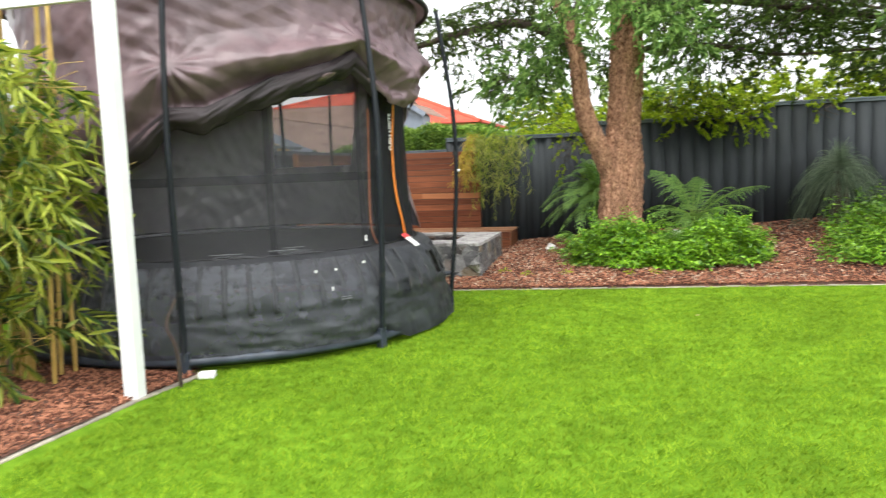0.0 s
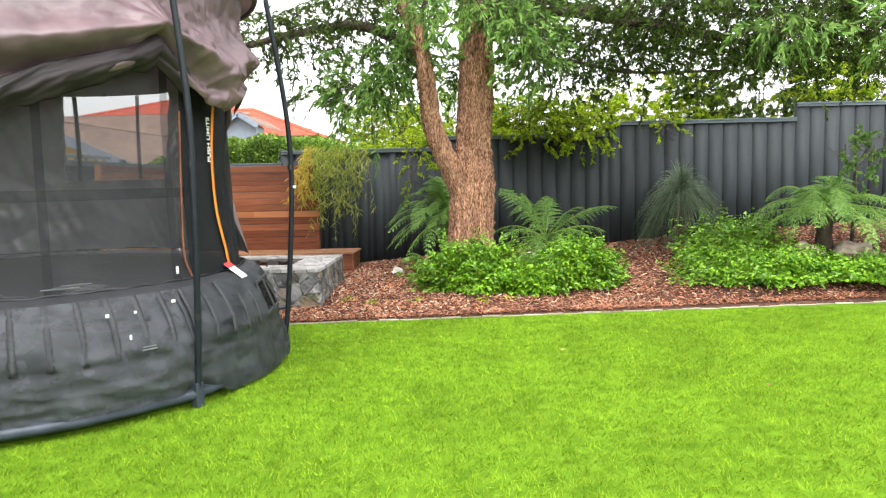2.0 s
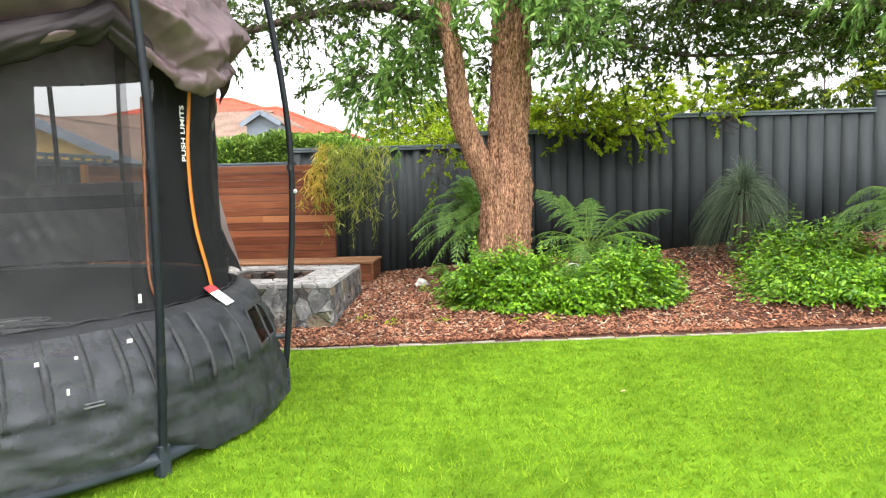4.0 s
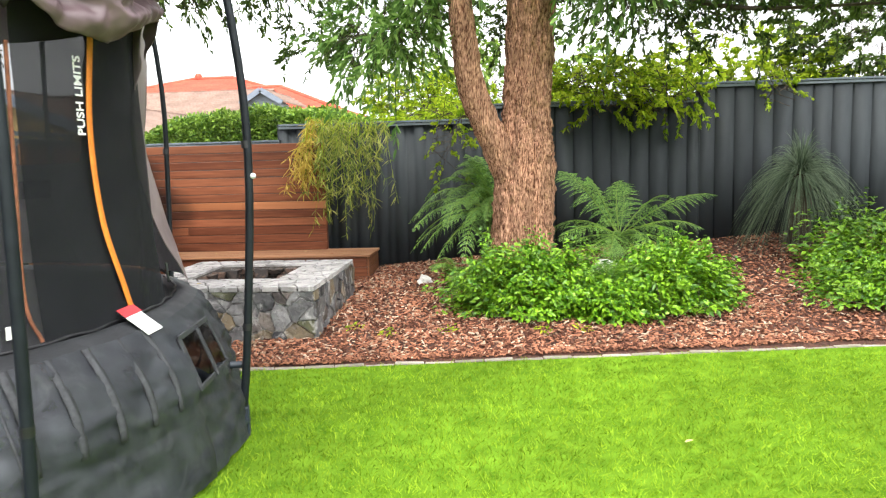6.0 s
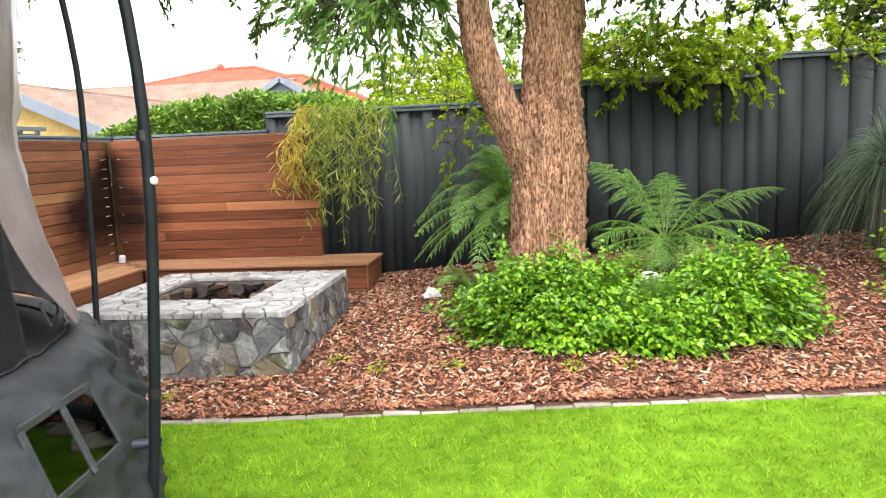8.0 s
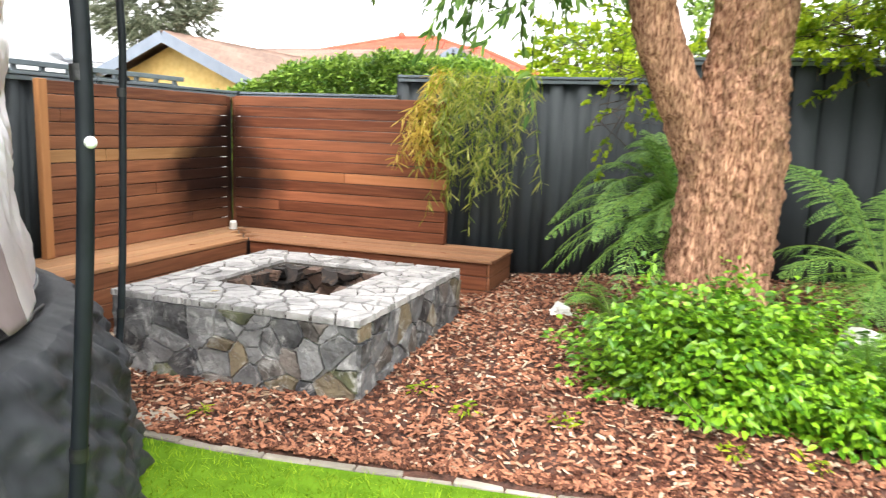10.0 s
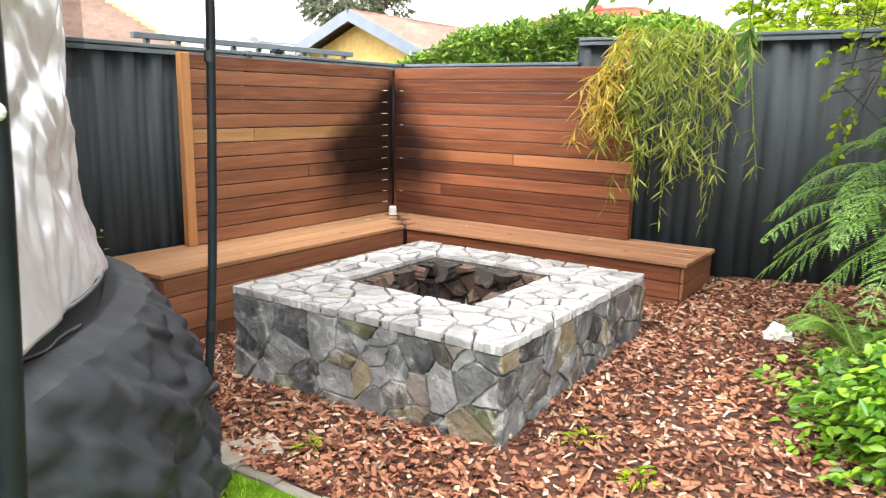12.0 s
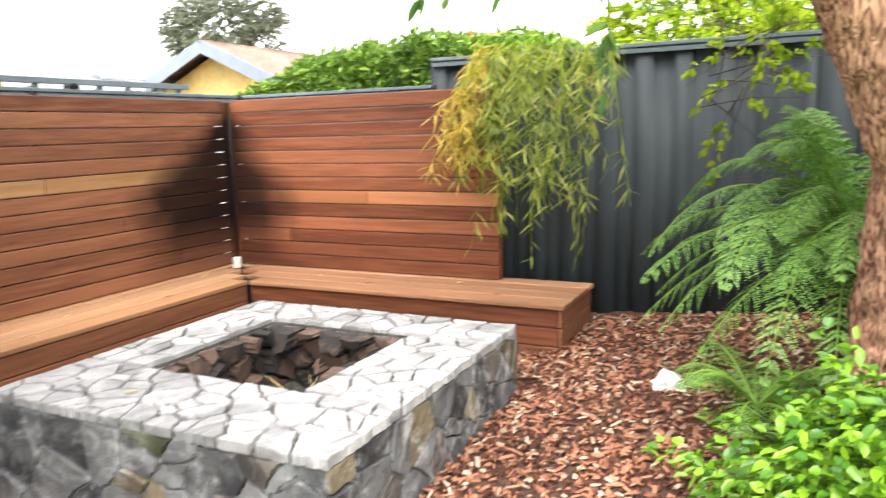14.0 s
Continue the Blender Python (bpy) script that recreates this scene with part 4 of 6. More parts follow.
# printed ovals on the jumping mat, and pale marks on its edge and skirt
for a, r, ra, rb, lines in ((-40, 1.52, 0.20, 0.10, 2), (-40, 1.24, 0.17, 0.085, 2), (-62, 1.45, 0.2, 0.1, 1)):
    for k in range(lines):
        c = pose(0, 0, 0, 0, 0, a) @ Matrix.Translation((r - k * 0.02, 0, 0.797)) @ pose(0, 0, 0, 0, 0, 60)
        ring = [tuple(c @ Vector((ra * (1 - 0.22 * k) * math.cos(w), rb * (1 - 0.3 * k) * math.sin(w), 0))) for w in np.linspace(0, 2 * math.pi, 40)]
        v, f = tube_arrays(ring, np.full(40, 0.006), 4)
        put("printed_oval", fast_mesh("printed_oval", v, f), SPRING, tramp)
rng = random.Random(5)
for a, r, z, w, h, tilt in ((-64, 1.765, 0.862, 0.25, 0.006, 0), (-50, 1.765, 0.868, 0.22, 0.006, 0), (-47, 1.765, 0.885, 0.18, 0.005, 0), (-38, 2.075, 0.47, 0.10, 0.008, 0), (-38, 2.075, 0.488, 0.09, 0.006, 0),
                            (-44, 1.985, 0.70, 0.02, 0.02, 0), (-39, 1.985, 0.70, 0.016, 0.016, 0), (-41, 2.055, 0.56, 0.012, 0.03, 0), (-31, 1.975, 0.73, 0.03, 0.02, 0), (-24, 1.765, 0.90, 0.02, 0.05, 0)):
    bm = bmesh.new()
    box(bm, -0.002, -w / 2, -h / 2, 0.002, w / 2, h / 2, 0.0, pose(0, 0, 0, 0, 0, a) @ Matrix.Translation((r + 0.006, 0, z)))
    part("printed_mark", bm, SPRING if w > 0.04 else TAG, tramp)

# ---- white pergola post and block ----
post = base("pergola_post", "white painted square pergola post at the bed's edge", "post", at=(-3.2, 4.6, 0))
bm = bmesh.new()
box(bm, -0.052, -0.052, -0.05, 0.052, 0.052, 2.72, 0.006)
part("shaft", bm, WHITE, post)
bm = bmesh.new()
beam(bm, (-3.0, 0, 2.69), (0.04, 0, 2.69), 0.045, 0.14, 0.004)
part("beam", bm, WHITE, post)
bm = bmesh.new()
box(bm, -0.06, -0.04, 0, 0.06, 0.04, 0.05, 0.008, pose(-2.98, 5.12, 0, 0, 0, 18))
block = part("block", bm, TAG, None)
tagged(block, "small white concrete block beside the trampoline foot", "block")

# ---- trees and plants ----
def twig_leaves(p, d, count, spread, length, width, droop):
    """Leaves strung along twigs: p the base and d the whole reach of every twig."""
    t = RNG.uniform(0.12, 1.0, (len(p), count))
    q = p[:, None] + d[:, None] * t[..., None]
    q[..., 2] -= droop * t**2 * np.linalg.norm(d, axis=1)[:, None]
    way = d[:, None] * 0.8 / (np.linalg.norm(d, axis=1)[:, None, None] + 1e-6) + RNG.normal(size=q.shape) * spread
    way[..., 2] -= 0.5 * droop + 0.15
    n = q.size // 3
    return leaf_arrays(q.reshape(-1, 3), way.reshape(-1, 3), length * RNG.uniform(0.65, 1.3, n), width * RNG.uniform(0.7, 1.3, n))


def twig_sticks(p, d, droop, r):
    out = []
    for a, b in zip(p, d):
        ln = np.linalg.norm(b)
        pts = [a + b * t - np.array([0, 0, droop * t * t * ln]) for t in (0, 0.5, 1.0)]
        out.append(tube_arrays(pts, [r, r * 0.7, r * 0.3], 3))
    return join(out)


tree = base("tree", "large forked tree with rough red-brown bark and a wide airy crown", "tree", at=(0, 0, 0))


def limb(name, pts, r0, r1, sides=12, n=16, material=BARK_DARK, wob=0.05):
    line = smooth_line(pts, n)
    v, f = tube_arrays(line, np.linspace(r0, r1, n), sides, wob)
    return put(name, fast_mesh(name, v, f), material, tree, smooth=True)


rows_ = 240
line = smooth_line([(-0.10, 10.9, 0.05), (-0.095, 10.9, 0.7), (-0.07, 10.9, 1.3), (-0.06, 10.9, 1.8), (-0.015, 10.9, 2.6), (0.0, 10.9, 3.4), (0.06, 11.0, 4.6)], rows_)
zz = line[:, 2]
rad = np.interp(zz, [0, 0.25, 0.7, 1.2, 1.6, 1.9, 2.6, 3.4, 4.6], [0.42, 0.34, 0.285, 0.275, 0.27, 0.215, 0.195, 0.20, 0.15])
sides = 128
tv, tf = tube_arrays(line, rad, sides)
tv = tv.reshape(rows_, sides, 3)
for i in range(rows_):
    for j in range(sides):
        c = line[i]
        o = tv[i, j] - c
        turn_ = j * 2 * math.pi / sides + 0.25 * wave(zz[i] * 0.8, 3, 1, 1.0)
        rib = (0.05 * abs(math.sin(turn_ * 3.5 + 0.4)) ** 0.6 - 0.052 + 0.012 * math.sin(turn_ * 3)) * (1 if zz[i] < 2 else 0.5) + 0.03 * wave(o[0] * 5, o[1] * 5, zz[i] * 0.5, 1.0) + 0.05 * abs(wave(o[0] * 24, o[1] * 24, zz[i] * 3.0, 1.0)) + 0.03 * wave(o[0] * 60, o[1] * 60, zz[i] * 14, 1.0)
        tv[i, j] = c + o * (1 + rib / rad[i] * 0.8)
put("trunk", fast_mesh("trunk", tv.reshape(-1, 3), tf), BARK, tree, "rough fissured red-brown trunk", smooth=True)
limb("limb", [(-0.10, 10.86, 1.05), (-0.32, 10.74, 1.6), (-0.53, 10.60, 2.1), (-0.60, 10.5, 2.6), (-0.66, 10.45, 3.05), (-0.95, 10.4, 3.9)], 0.15, 0.085, 28, 60, BARK, 0.09)
limb("limb", [(-0.70, 10.75, 3.05), (-1.4, 10.8, 3.42), (-2.3, 10.9, 3.36), (-3.1, 10.9, 3.2), (-4.0, 10.8, 3.25)], 0.075, 0.025)
limb("limb", [(-0.63, 10.77, 2.85), (-0.7, 10.9, 3.3), (-0.55, 11.0, 4.0)], 0.06, 0.03)
limb("limb", [(0.02, 10.9, 2.9), (0.5, 10.85, 3.0), (1.2, 10.8, 2.92), (1.9, 10.75, 2.76), (3.0, 10.7, 2.75)], 0.045, 0.012)
limb("limb", [(0.03, 10.9, 3.2), (0.9, 10.9, 3.55), (2.0, 10.8, 3.35), (3.3, 10.6, 3.05), (4.6, 10.4, 2.75)], 0.085, 0.02)
limb("limb", [(0.05, 10.9, 3.4), (1.2, 10.4, 3.7), (2.8, 10.0, 3.55), (4.5, 9.7, 3.3), (6.2, 9.6, 3.15)], 0.08, 0.02)
limb("limb", [(0.03, 10.9, 3.3), (0.3, 10.2, 3.6), (0.5, 9.5, 3.65), (0.7, 8.6, 3.5)], 0.06, 0.015)
limb("limb", [(0.05, 11.0, 3.6), (0.8, 11.8, 3.9), (2.2, 12.4, 3.8), (3.8, 12.6, 3.5)], 0.07, 0.02)
limb("limb", [(-0.9, 10.65, 3.7), (-1.5, 10.0, 3.9), (-2.2, 9.4, 3.8)], 0.05, 0.015)

# clusters: centre, radii, twigs, material
CLUSTERS = [
    ((-1.25, 10.7, 2.72), (0.62, 0.5, 0.50), 137, "pale"), ((-0.75, 10.5, 3.1), (0.45, 0.4, 0.4), 72, "pale"), ((-2.3, 10.9, 3.35), (0.9, 0.6, 0.3), 116, "leaf"), ((-3.3, 10.8, 3.3), (0.8, 0.6, 0.35), 91, "leaf"),
    ((-1.5, 10.9, 3.6), (0.8, 0.6, 0.3), 116, "leaf"), ((-2.0, 11.2, 2.75), (0.5, 0.5, 0.25), 36, "leaf"), ((0.62, 10.1, 3.12), (0.42, 0.35, 0.34), 87, "pale"), ((0.3, 10.4, 3.5), (0.7, 0.6, 0.3), 101, "pale"),
    ((1.0, 11.0, 2.95), (0.55, 0.5, 0.45), 69, "leaf"), ((1.8, 10.8, 3.1), (0.8, 0.6, 0.4), 123, "leaf"), ((2.8, 10.7, 3.1), (0.8, 0.7, 0.4), 139, "leaf"), ((3.7, 10.5, 3.0), (0.8, 0.7, 0.45), 145, "leaf"),
    ((4.7, 10.3, 3.0), (0.8, 0.8, 0.45), 139, "leaf"), ((5.7, 10.0, 3.0), (0.8, 0.8, 0.45), 123, "leaf"), ((1.7, 10.9, 2.62), (0.5, 0.5, 0.2), 24, "leaf"), ((3.2, 9.2, 3.0), (0.5, 0.4, 0.25), 26, "pale"),
    # the broad cluster at 4.5 m is out of view, added to cast shade
    ((4.2, 8.9, 2.95), (0.5, 0.5, 0.3), 26, "pale"), ((2.4, 10.2, 3.6), (1.6, 1.0, 0.3), 168, "leaf"), ((0.0, 10.9, 4.5), (3.0, 1.8, 0.6), 299, "leaf"), ((3.6, 10.6, 4.3), (2.4, 1.8, 0.6), 252, "leaf"),
    ((-0.2, 11.6, 2.9), (0.45, 0.4, 0.4), 42, "leaf"), ((-0.35, 8.9, 3.35), (0.45, 0.5, 0.25), 49, "pale"), ((-1.2, 9.4, 3.75), (0.8, 0.6, 0.25), 66, "leaf"), ((1.1, 12.2, 3.3), (0.8, 0.5, 0.5), 69, "leaf"), ((2.6, 12.5, 3.35), (0.9, 0.5, 0.4), 67, "leaf"),
    ((6.8, 10.0, 3.2), (0.8, 0.8, 0.5), 78, "leaf"),
    ((3.4, 10.0, 3.3), (0.9, 0.6, 0.35), 150, "leaf"), ((4.3, 9.9, 3.15), (0.8, 0.6, 0.35), 150, "leaf"), ((2.2, 10.2, 3.45), (0.8, 0.5, 0.3), 110, "leaf"),
]
heaps = {"leaf": [], "pale": []}
sticks = []
for centre, radii, count, kind in CLUSTERS:
    o = unit(RNG.normal(size=(count, 3))) * RNG.uniform(0, 1, (count, 1)) ** 0.5 * radii
    p = np.array(centre) + o
    d = unit(o * [1, 1, 0.4] + RNG.normal(size=(count, 3)) * 0.3) * RNG.uniform(0.18, 0.45, (count, 1))
    droop = 0.55 if kind == "pale" else 0.3
    heaps[kind].append(twig_leaves(p, d, 20 if kind == "pale" else 22, 0.5, 0.09 if kind == "pale" else 0.062, 0.028 if kind == "pale" else 0.024, droop))
    sticks.append(twig_sticks(p - d * 0.6, d * 1.5, droop, 0.004))
for kind, material, label in (("leaf", LEAF, "dark olive small-leaved crown"), ("pale", LEAF_PALE, "pale drooping young foliage")):
    v, f = join(heaps[kind])
    put("crown", fast_mesh("crown", v, f), material, tree, label)
v, f = join(sticks)
tagged(put("twig", fast_mesh("twig", v, f), BARK_DARK, tree), kind="stuff")


def mound(name, label, centre, radii, count, leaf, width, material, category="groundcover", up=0.7, shell=True):
    """A rounded mass of leaves over a few stems."""
    thing = base(name, label, category)
    o = unit(RNG.normal(size=(count, 3)))
    o[:, 2] = np.abs(o[:, 2])
    far = RNG.uniform(0.55, 1.0, (count, 1)) if shell else RNG.uniform(0, 1, (count, 1)) ** 0.4
    bumpy = np.array([1 + 0.32 * wave(a[0] * 2.2, a[1] * 2.2, a[2] * 2.2 + centre[0], 0.75) + 0.30 * wave(a[0] * 6, a[1] * 6, a[2] * 6 + centre[0], 1.0) for a in o])[:, None]
    sprig = 1 + np.where(RNG.uniform(0, 1, (count, 1)) < 0.05, RNG.uniform(0, 0.15, (count, 1)), 0)
    p = np.array(centre) + o * far * bumpy * sprig * radii
    p[:, 2] = np.maximum(p[:, 2], [bed_z(a[0], a[1]) + 0.015 if abs(a[0]) < 9 and a[1] > 8.5 else 0.0 for a in p])
    d = o * [1, 1, 0.35] + RNG.normal(size=(count, 3)) * [0.7, 0.7, 0.4] + [0, 0, up * 0.1]
    face = o * 0.8 + [0, -0.15, 0.8] + RNG.normal(size=(count, 3)) * 0.45
    v, f = leaf_arrays(p, d, leaf * RNG.uniform(0.6, 1.5, count), width * 0.82 * RNG.uniform(0.65, 1.35, count), 0.25, 0.18, face)
    put("foliage", fast_mesh("foliage", v, f), material, thing)
    n = 60
    q = np.array(centre) + RNG.normal(size=(n, 3)) * np.array(radii) * [0.4, 0.4, 0.0]
    q[:, 2] = centre[2] - 0.03
    e = unit(RNG.normal(size=(n, 3)) + [0, 0, 1.2]) * np.array(radii) * 0.75
    v, f = twig_sticks(q, e, 0.1, 0.004)
    tagged(put("stem", fast_mesh("stem", v, f), BARK_DARK, thing), kind="stuff")
    return thing


GC = "bright green leafy groundcover over bark mulch"
mound("groundcover", GC + " at the tree's foot", (-0.04, 10.38, 0.16), (0.74, 0.48, 0.55), 14000, 0.046, 0.036, COVER_LEAF)
mound("groundcover", GC + " beside the fern", (1.16, 10.42, 0.2), (0.58, 0.5, 0.52), 12000, 0.046, 0.036, COVER_LEAF)
mound("groundcover", GC + " between two mounds", (0.6, 10.2, 0.15), (0.5, 0.4, 0.33), 6500, 0.046, 0.036, COVER_LEAF)
mound("groundcover", GC + " in a low trailing drift", (3.45, 10.45, 0.2), (1.0, 0.65, 0.42), 11000, 0.046, 0.036, COVER_LEAF)
mound("groundcover", GC + " under the tree fern", (4.9, 10.25, 0.22), (1.1, 0.5, 0.28), 9000, 0.046, 0.036, COVER_LEAF)
mound("groundcover", GC + " near the fence", (6.2, 10.4, 0.3), (0.9, 0.6, 0.32), 3639, 0.046, 0.036, COVER_LEAF)
mound("shrub", "leafy green shrub beside the grass tree", (3.35, 11.15, 0.35), (0.75, 0.6, 0.62), 4200, 0.06, 0.034, COVER_LEAF, "shrub")
mound("shrub", "small green shrub against the grey fence", (-4.50, 9.48, 0.12), (0.20, 0.15, 0.54), 520, 0.05, 0.026, HEDGE, "shrub")
for x, y in ((-1.25, 9.72), (0.02, 9.72), (0.35, 9.74), (-1.55, 9.9), (-2.5, 9.25), (-0.75, 9.75)):
    mound("weed", "tiny green weed sprouting through bark mulch", (x, y, bed_z(x, y)), (0.06, 0.06, 0.05), 26, 0.05, 0.016, LIME, "weed")


def frond_arrays(origin, azimuth, rise, length, droop, wide, pairs=17, fine=16):
    """An arching frond: paired side stems, each closely set with two rows of leaflets."""
    t = np.linspace(0, 1, 20)
    flat = np.array([math.cos(azimuth), math.sin(azimuth), 0])
    line = np.array(origin) + flat * (length * math.cos(rise) * (t * (1 - 0.12 * t)))[:, None] + np.array([0, 0, 1.0]) * (length * (math.sin(rise) * t - droop * t**2.2))[:, None]
    line += np.array([-flat[1], flat[0], 0]) * (RNG.normal() * 0.07 * length * t**2)[:, None]
    stem = tube_arrays(line, np.linspace(0.009, 0.002, 20), 4)
    out = []
    s = np.repeat(np.linspace(0.14, 0.995, pairs), 2)
    sign = np.tile([-1.0, 1.0], pairs)
    base_p = np.stack([np.interp(s, t, line[:, k]) for k in range(3)], 1)
    tang = unit(np.stack([np.interp(s, t, np.gradient(line[:, k])) for k in range(3)], 1))
    sidev = unit(np.cross(tang, [0, 0, 1.0]) + RNG.normal(size=3) * 0.12) * sign[:, None]
    reach = wide * 1.5 * np.minimum(1, s / 0.36) ** 0.6 * (1 - s) ** 0.6 * RNG.uniform(0.82, 1.1, len(s)) + 0.012
    way = unit(sidev + tang * (0.30 + 0.45 * s[:, None]) + np.array([0, 0, -0.16]) + RNG.normal(size=sidev.shape) * 0.10)
    u = np.linspace(0.03, 1.0, fine)
    q = base_p[:, None] + way[:, None] * (reach[:, None] * u[None])[..., None]
    q[..., 2] -= 0.30 * reach[:, None] * u[None] ** 2
    gap = 0.855 * length / pairs
    small = (gap * 0.47 * (1.05 - u[None] ** 1.5) + 0 * reach[:, None]).clip(0.003)
    fwd = unit(np.cross(way, np.cross(tang, way)))
    for sgn in (-1, 1):
        d = fwd[:, None] * sgn + way[:, None] * 0.55 + RNG.normal(size=q.shape) * 0.05
        flatn = np.repeat(np.cross(way, fwd), fine, axis=0)
        out.append(leaf_arrays(q.reshape(-1, 3), np.broadcast_to(d, q.shape).reshape(-1, 3), small.ravel(), np.repeat(reach / fine * 0.72, fine) + 0.001, 0.1, 0.06, flatn))
    return stem, join(out)


def fern(label, x, y, z, count, length, wide, rise, droop, trunk_h, seed, fronds=()):
    rng = random.Random(seed)
    thing = base("tree_fern" if trunk_h > 0.25 else "fern", label, "fern")
    if trunk_h > 0.05:
        n = 9
        v, f = tube_arrays([(x, y, z - 0.05 + (trunk_h + 0.05) * k / (n - 1)) for k in range(n)], np.linspace(0.11, 0.085, n), 12, 0.16)
        put("trunk", fast_mesh("trunk", v, f), BARK_DARK, thing, "fibrous dark trunk")
    for k in range(count):
        az = 2 * math.pi * (k + rng.uniform(-0.3, 0.3)) / count
        r, ln, dr = rise * rng.uniform(0.6, 1.25), length * rng.uniform(0.8, 1.1), droop * rng.uniform(0.8, 1.2)
        if count > 30:
            r = rng.uniform(-0.15, 1.25)
            dr *= 0.55 + 0.45 * r
        if fronds:
            turn, r, ln, dr = fronds[k]
            az, ln, dr = radians(turn), ln * 1.08, dr * 1.15
        stem, leaves = frond_arrays((x, y, z + trunk_h), az, r, ln, dr, wide * rng.uniform(0.85, 1.1))
        fr = put("frond", fast_mesh("frond", *leaves), FERN, thing)
        put("rachis", fast_mesh("rachis", *stem), HEDGE, fr)
    return thing


LEFT_FRONDS = [(185, 0.95, 1.30, 0.62), (172, 1.15, 1.15, 0.55), (200, 0.75, 1.25, 0.62), (215, 0.9, 1.15, 0.66), (232, 0.6, 1.1, 0.55), (248, 0.9, 1.0, 0.62), (155, 1.25, 1.0, 0.35), (192, 1.25, 1.15, 0.48),
               (268, 0.65, 0.95, 0.55), (292, 0.85, 0.9, 0.55), (130, 1.2, 0.9, 0.3), (60, 1.2, 0.8, 0.3), (20, 0.9, 0.9, 0.4), (222, 1.15, 1.1, 0.5), (205, 0.4, 1.05, 0.45), (180, 0.5, 1.1, 0.5), (255, 0.4, 0.9, 0.4),
               (195, 0.1, 0.95, 0.42), (212, 0.2, 0.9, 0.5), (228, 0.0, 0.85, 0.42), (243, 0.25, 0.9, 0.6), (262, 0.0, 0.8, 0.45), (285, 0.2, 0.8, 0.5), (310, 0.1, 0.8, 0.4), (170, 0.2, 0.9, 0.45)]
fern("large arching green fern behind the tree trunk", -0.36, 11.60, bed_z(-0.36, 11.6), len(LEFT_FRONDS), 1.2, 0.20, 1, 1, 0.70, 4, LEFT_FRONDS)
MID_FRONDS = [(2, 0.68, 1.35, 0.30), (340, 0.5, 1.0, 0.34), (20, 0.9, 1.0, 0.35), (165, 1.0, 1.3, 0.3), (140, 1.1, 0.95, 0.25), (185, 0.6, 0.9, 0.4), (210, 0.5, 0.9, 0.4), (250, 0.45, 0.75, 0.5), (290, 0.5, 0.75, 0.5), (320, 0.55, 0.85, 0.45),
              (60, 1.1, 0.9, 0.3), (100, 1.2, 0.9, 0.3), (225, 0.1, 0.75, 0.35), (255, 0.2, 0.75, 0.45), (280, 0.1, 0.75, 0.4), (305, 0.2, 0.8, 0.45), (335, 0.2, 0.9, 0.4), (195, 0.2, 0.8, 0.35)]
fern("green fern with upright fronds against the fence", 0.95, 11.75, bed_z(0.95, 11.75), len(MID_FRONDS), 1.2, 0.25, 1, 1, 0.32, 8, MID_FRONDS)
fern("tree fern with broad drooping fronds above garden rocks", 4.45, 11.0, bed_z(4.45, 11), 31, 1.4, 0.25, 0.85, 0.8, 0.62, 12)
fern("tree fern with broad fronds in the bed's far corner", 6.3, 11.2, bed_z(6.3, 11.2), 14, 1.4, 0.25, 0.85, 0.55, 0.6, 15)
fern("low green fern at the edge of the groundcover", -0.70, 11.12, bed_z(-0.7, 11.12), 11, 0.6, 0.14, 0.8, 0.5, 0.1, 19)
fern("small pale fern among groundcover leaves", 0.62, 10.2, 0.36, 7, 0.45, 0.10, 0.8, 0.35, 0.04, 21)

# grass tree
gt = base("grass_tree", "grass tree with a fountain of thin grey-green blades", "grass tree")
gx, gy, gz = 2.95, 12.15, bed_z(2.95, 12.15)
v, f = tube_arrays([(gx, gy, gz - 0.05), (gx, gy, gz + 0.35), (gx + 0.01, gy, gz + 0.78)], [0.13, 0.12, 0.1], 12, 0.1)
put("trunk", fast_mesh("trunk", v, f), BARK_DARK, gt)
blades = []
for k in range(900):
    az, rise = RNG.uniform(0, 2 * np.pi), RNG.uniform(-0.5, 1.45)
    ln = RNG.uniform(0.65, 1.05)
    t = np.linspace(0, 1, 6)[:, None]
    flat = np.array([math.cos(az), math.sin(az), 0])
    pts = np.array([gx, gy, gz + 0.76]) + flat * ln * math.cos(rise) * t * 0.75 + np.array([0, 0, 1]) * ln * (math.sin(rise) * t * 0.8 - 0.75 * t**2.2 * math.cos(rise) ** 0.5)
    blades.append(tube_arrays(pts, np.linspace(0.0038, 0.0012, 6), 3))
v, f = join(blades)
tagged(put("blade", fast_mesh("blade", v, f), GRASS_TREE, gt), kind="stuff")

# weeping shrub over the fence
weep = base("weeping_shrub", "weeping shrub with narrow hanging leaves turning yellow over the fence", "shrub")
stems, green, gold = [], [], []
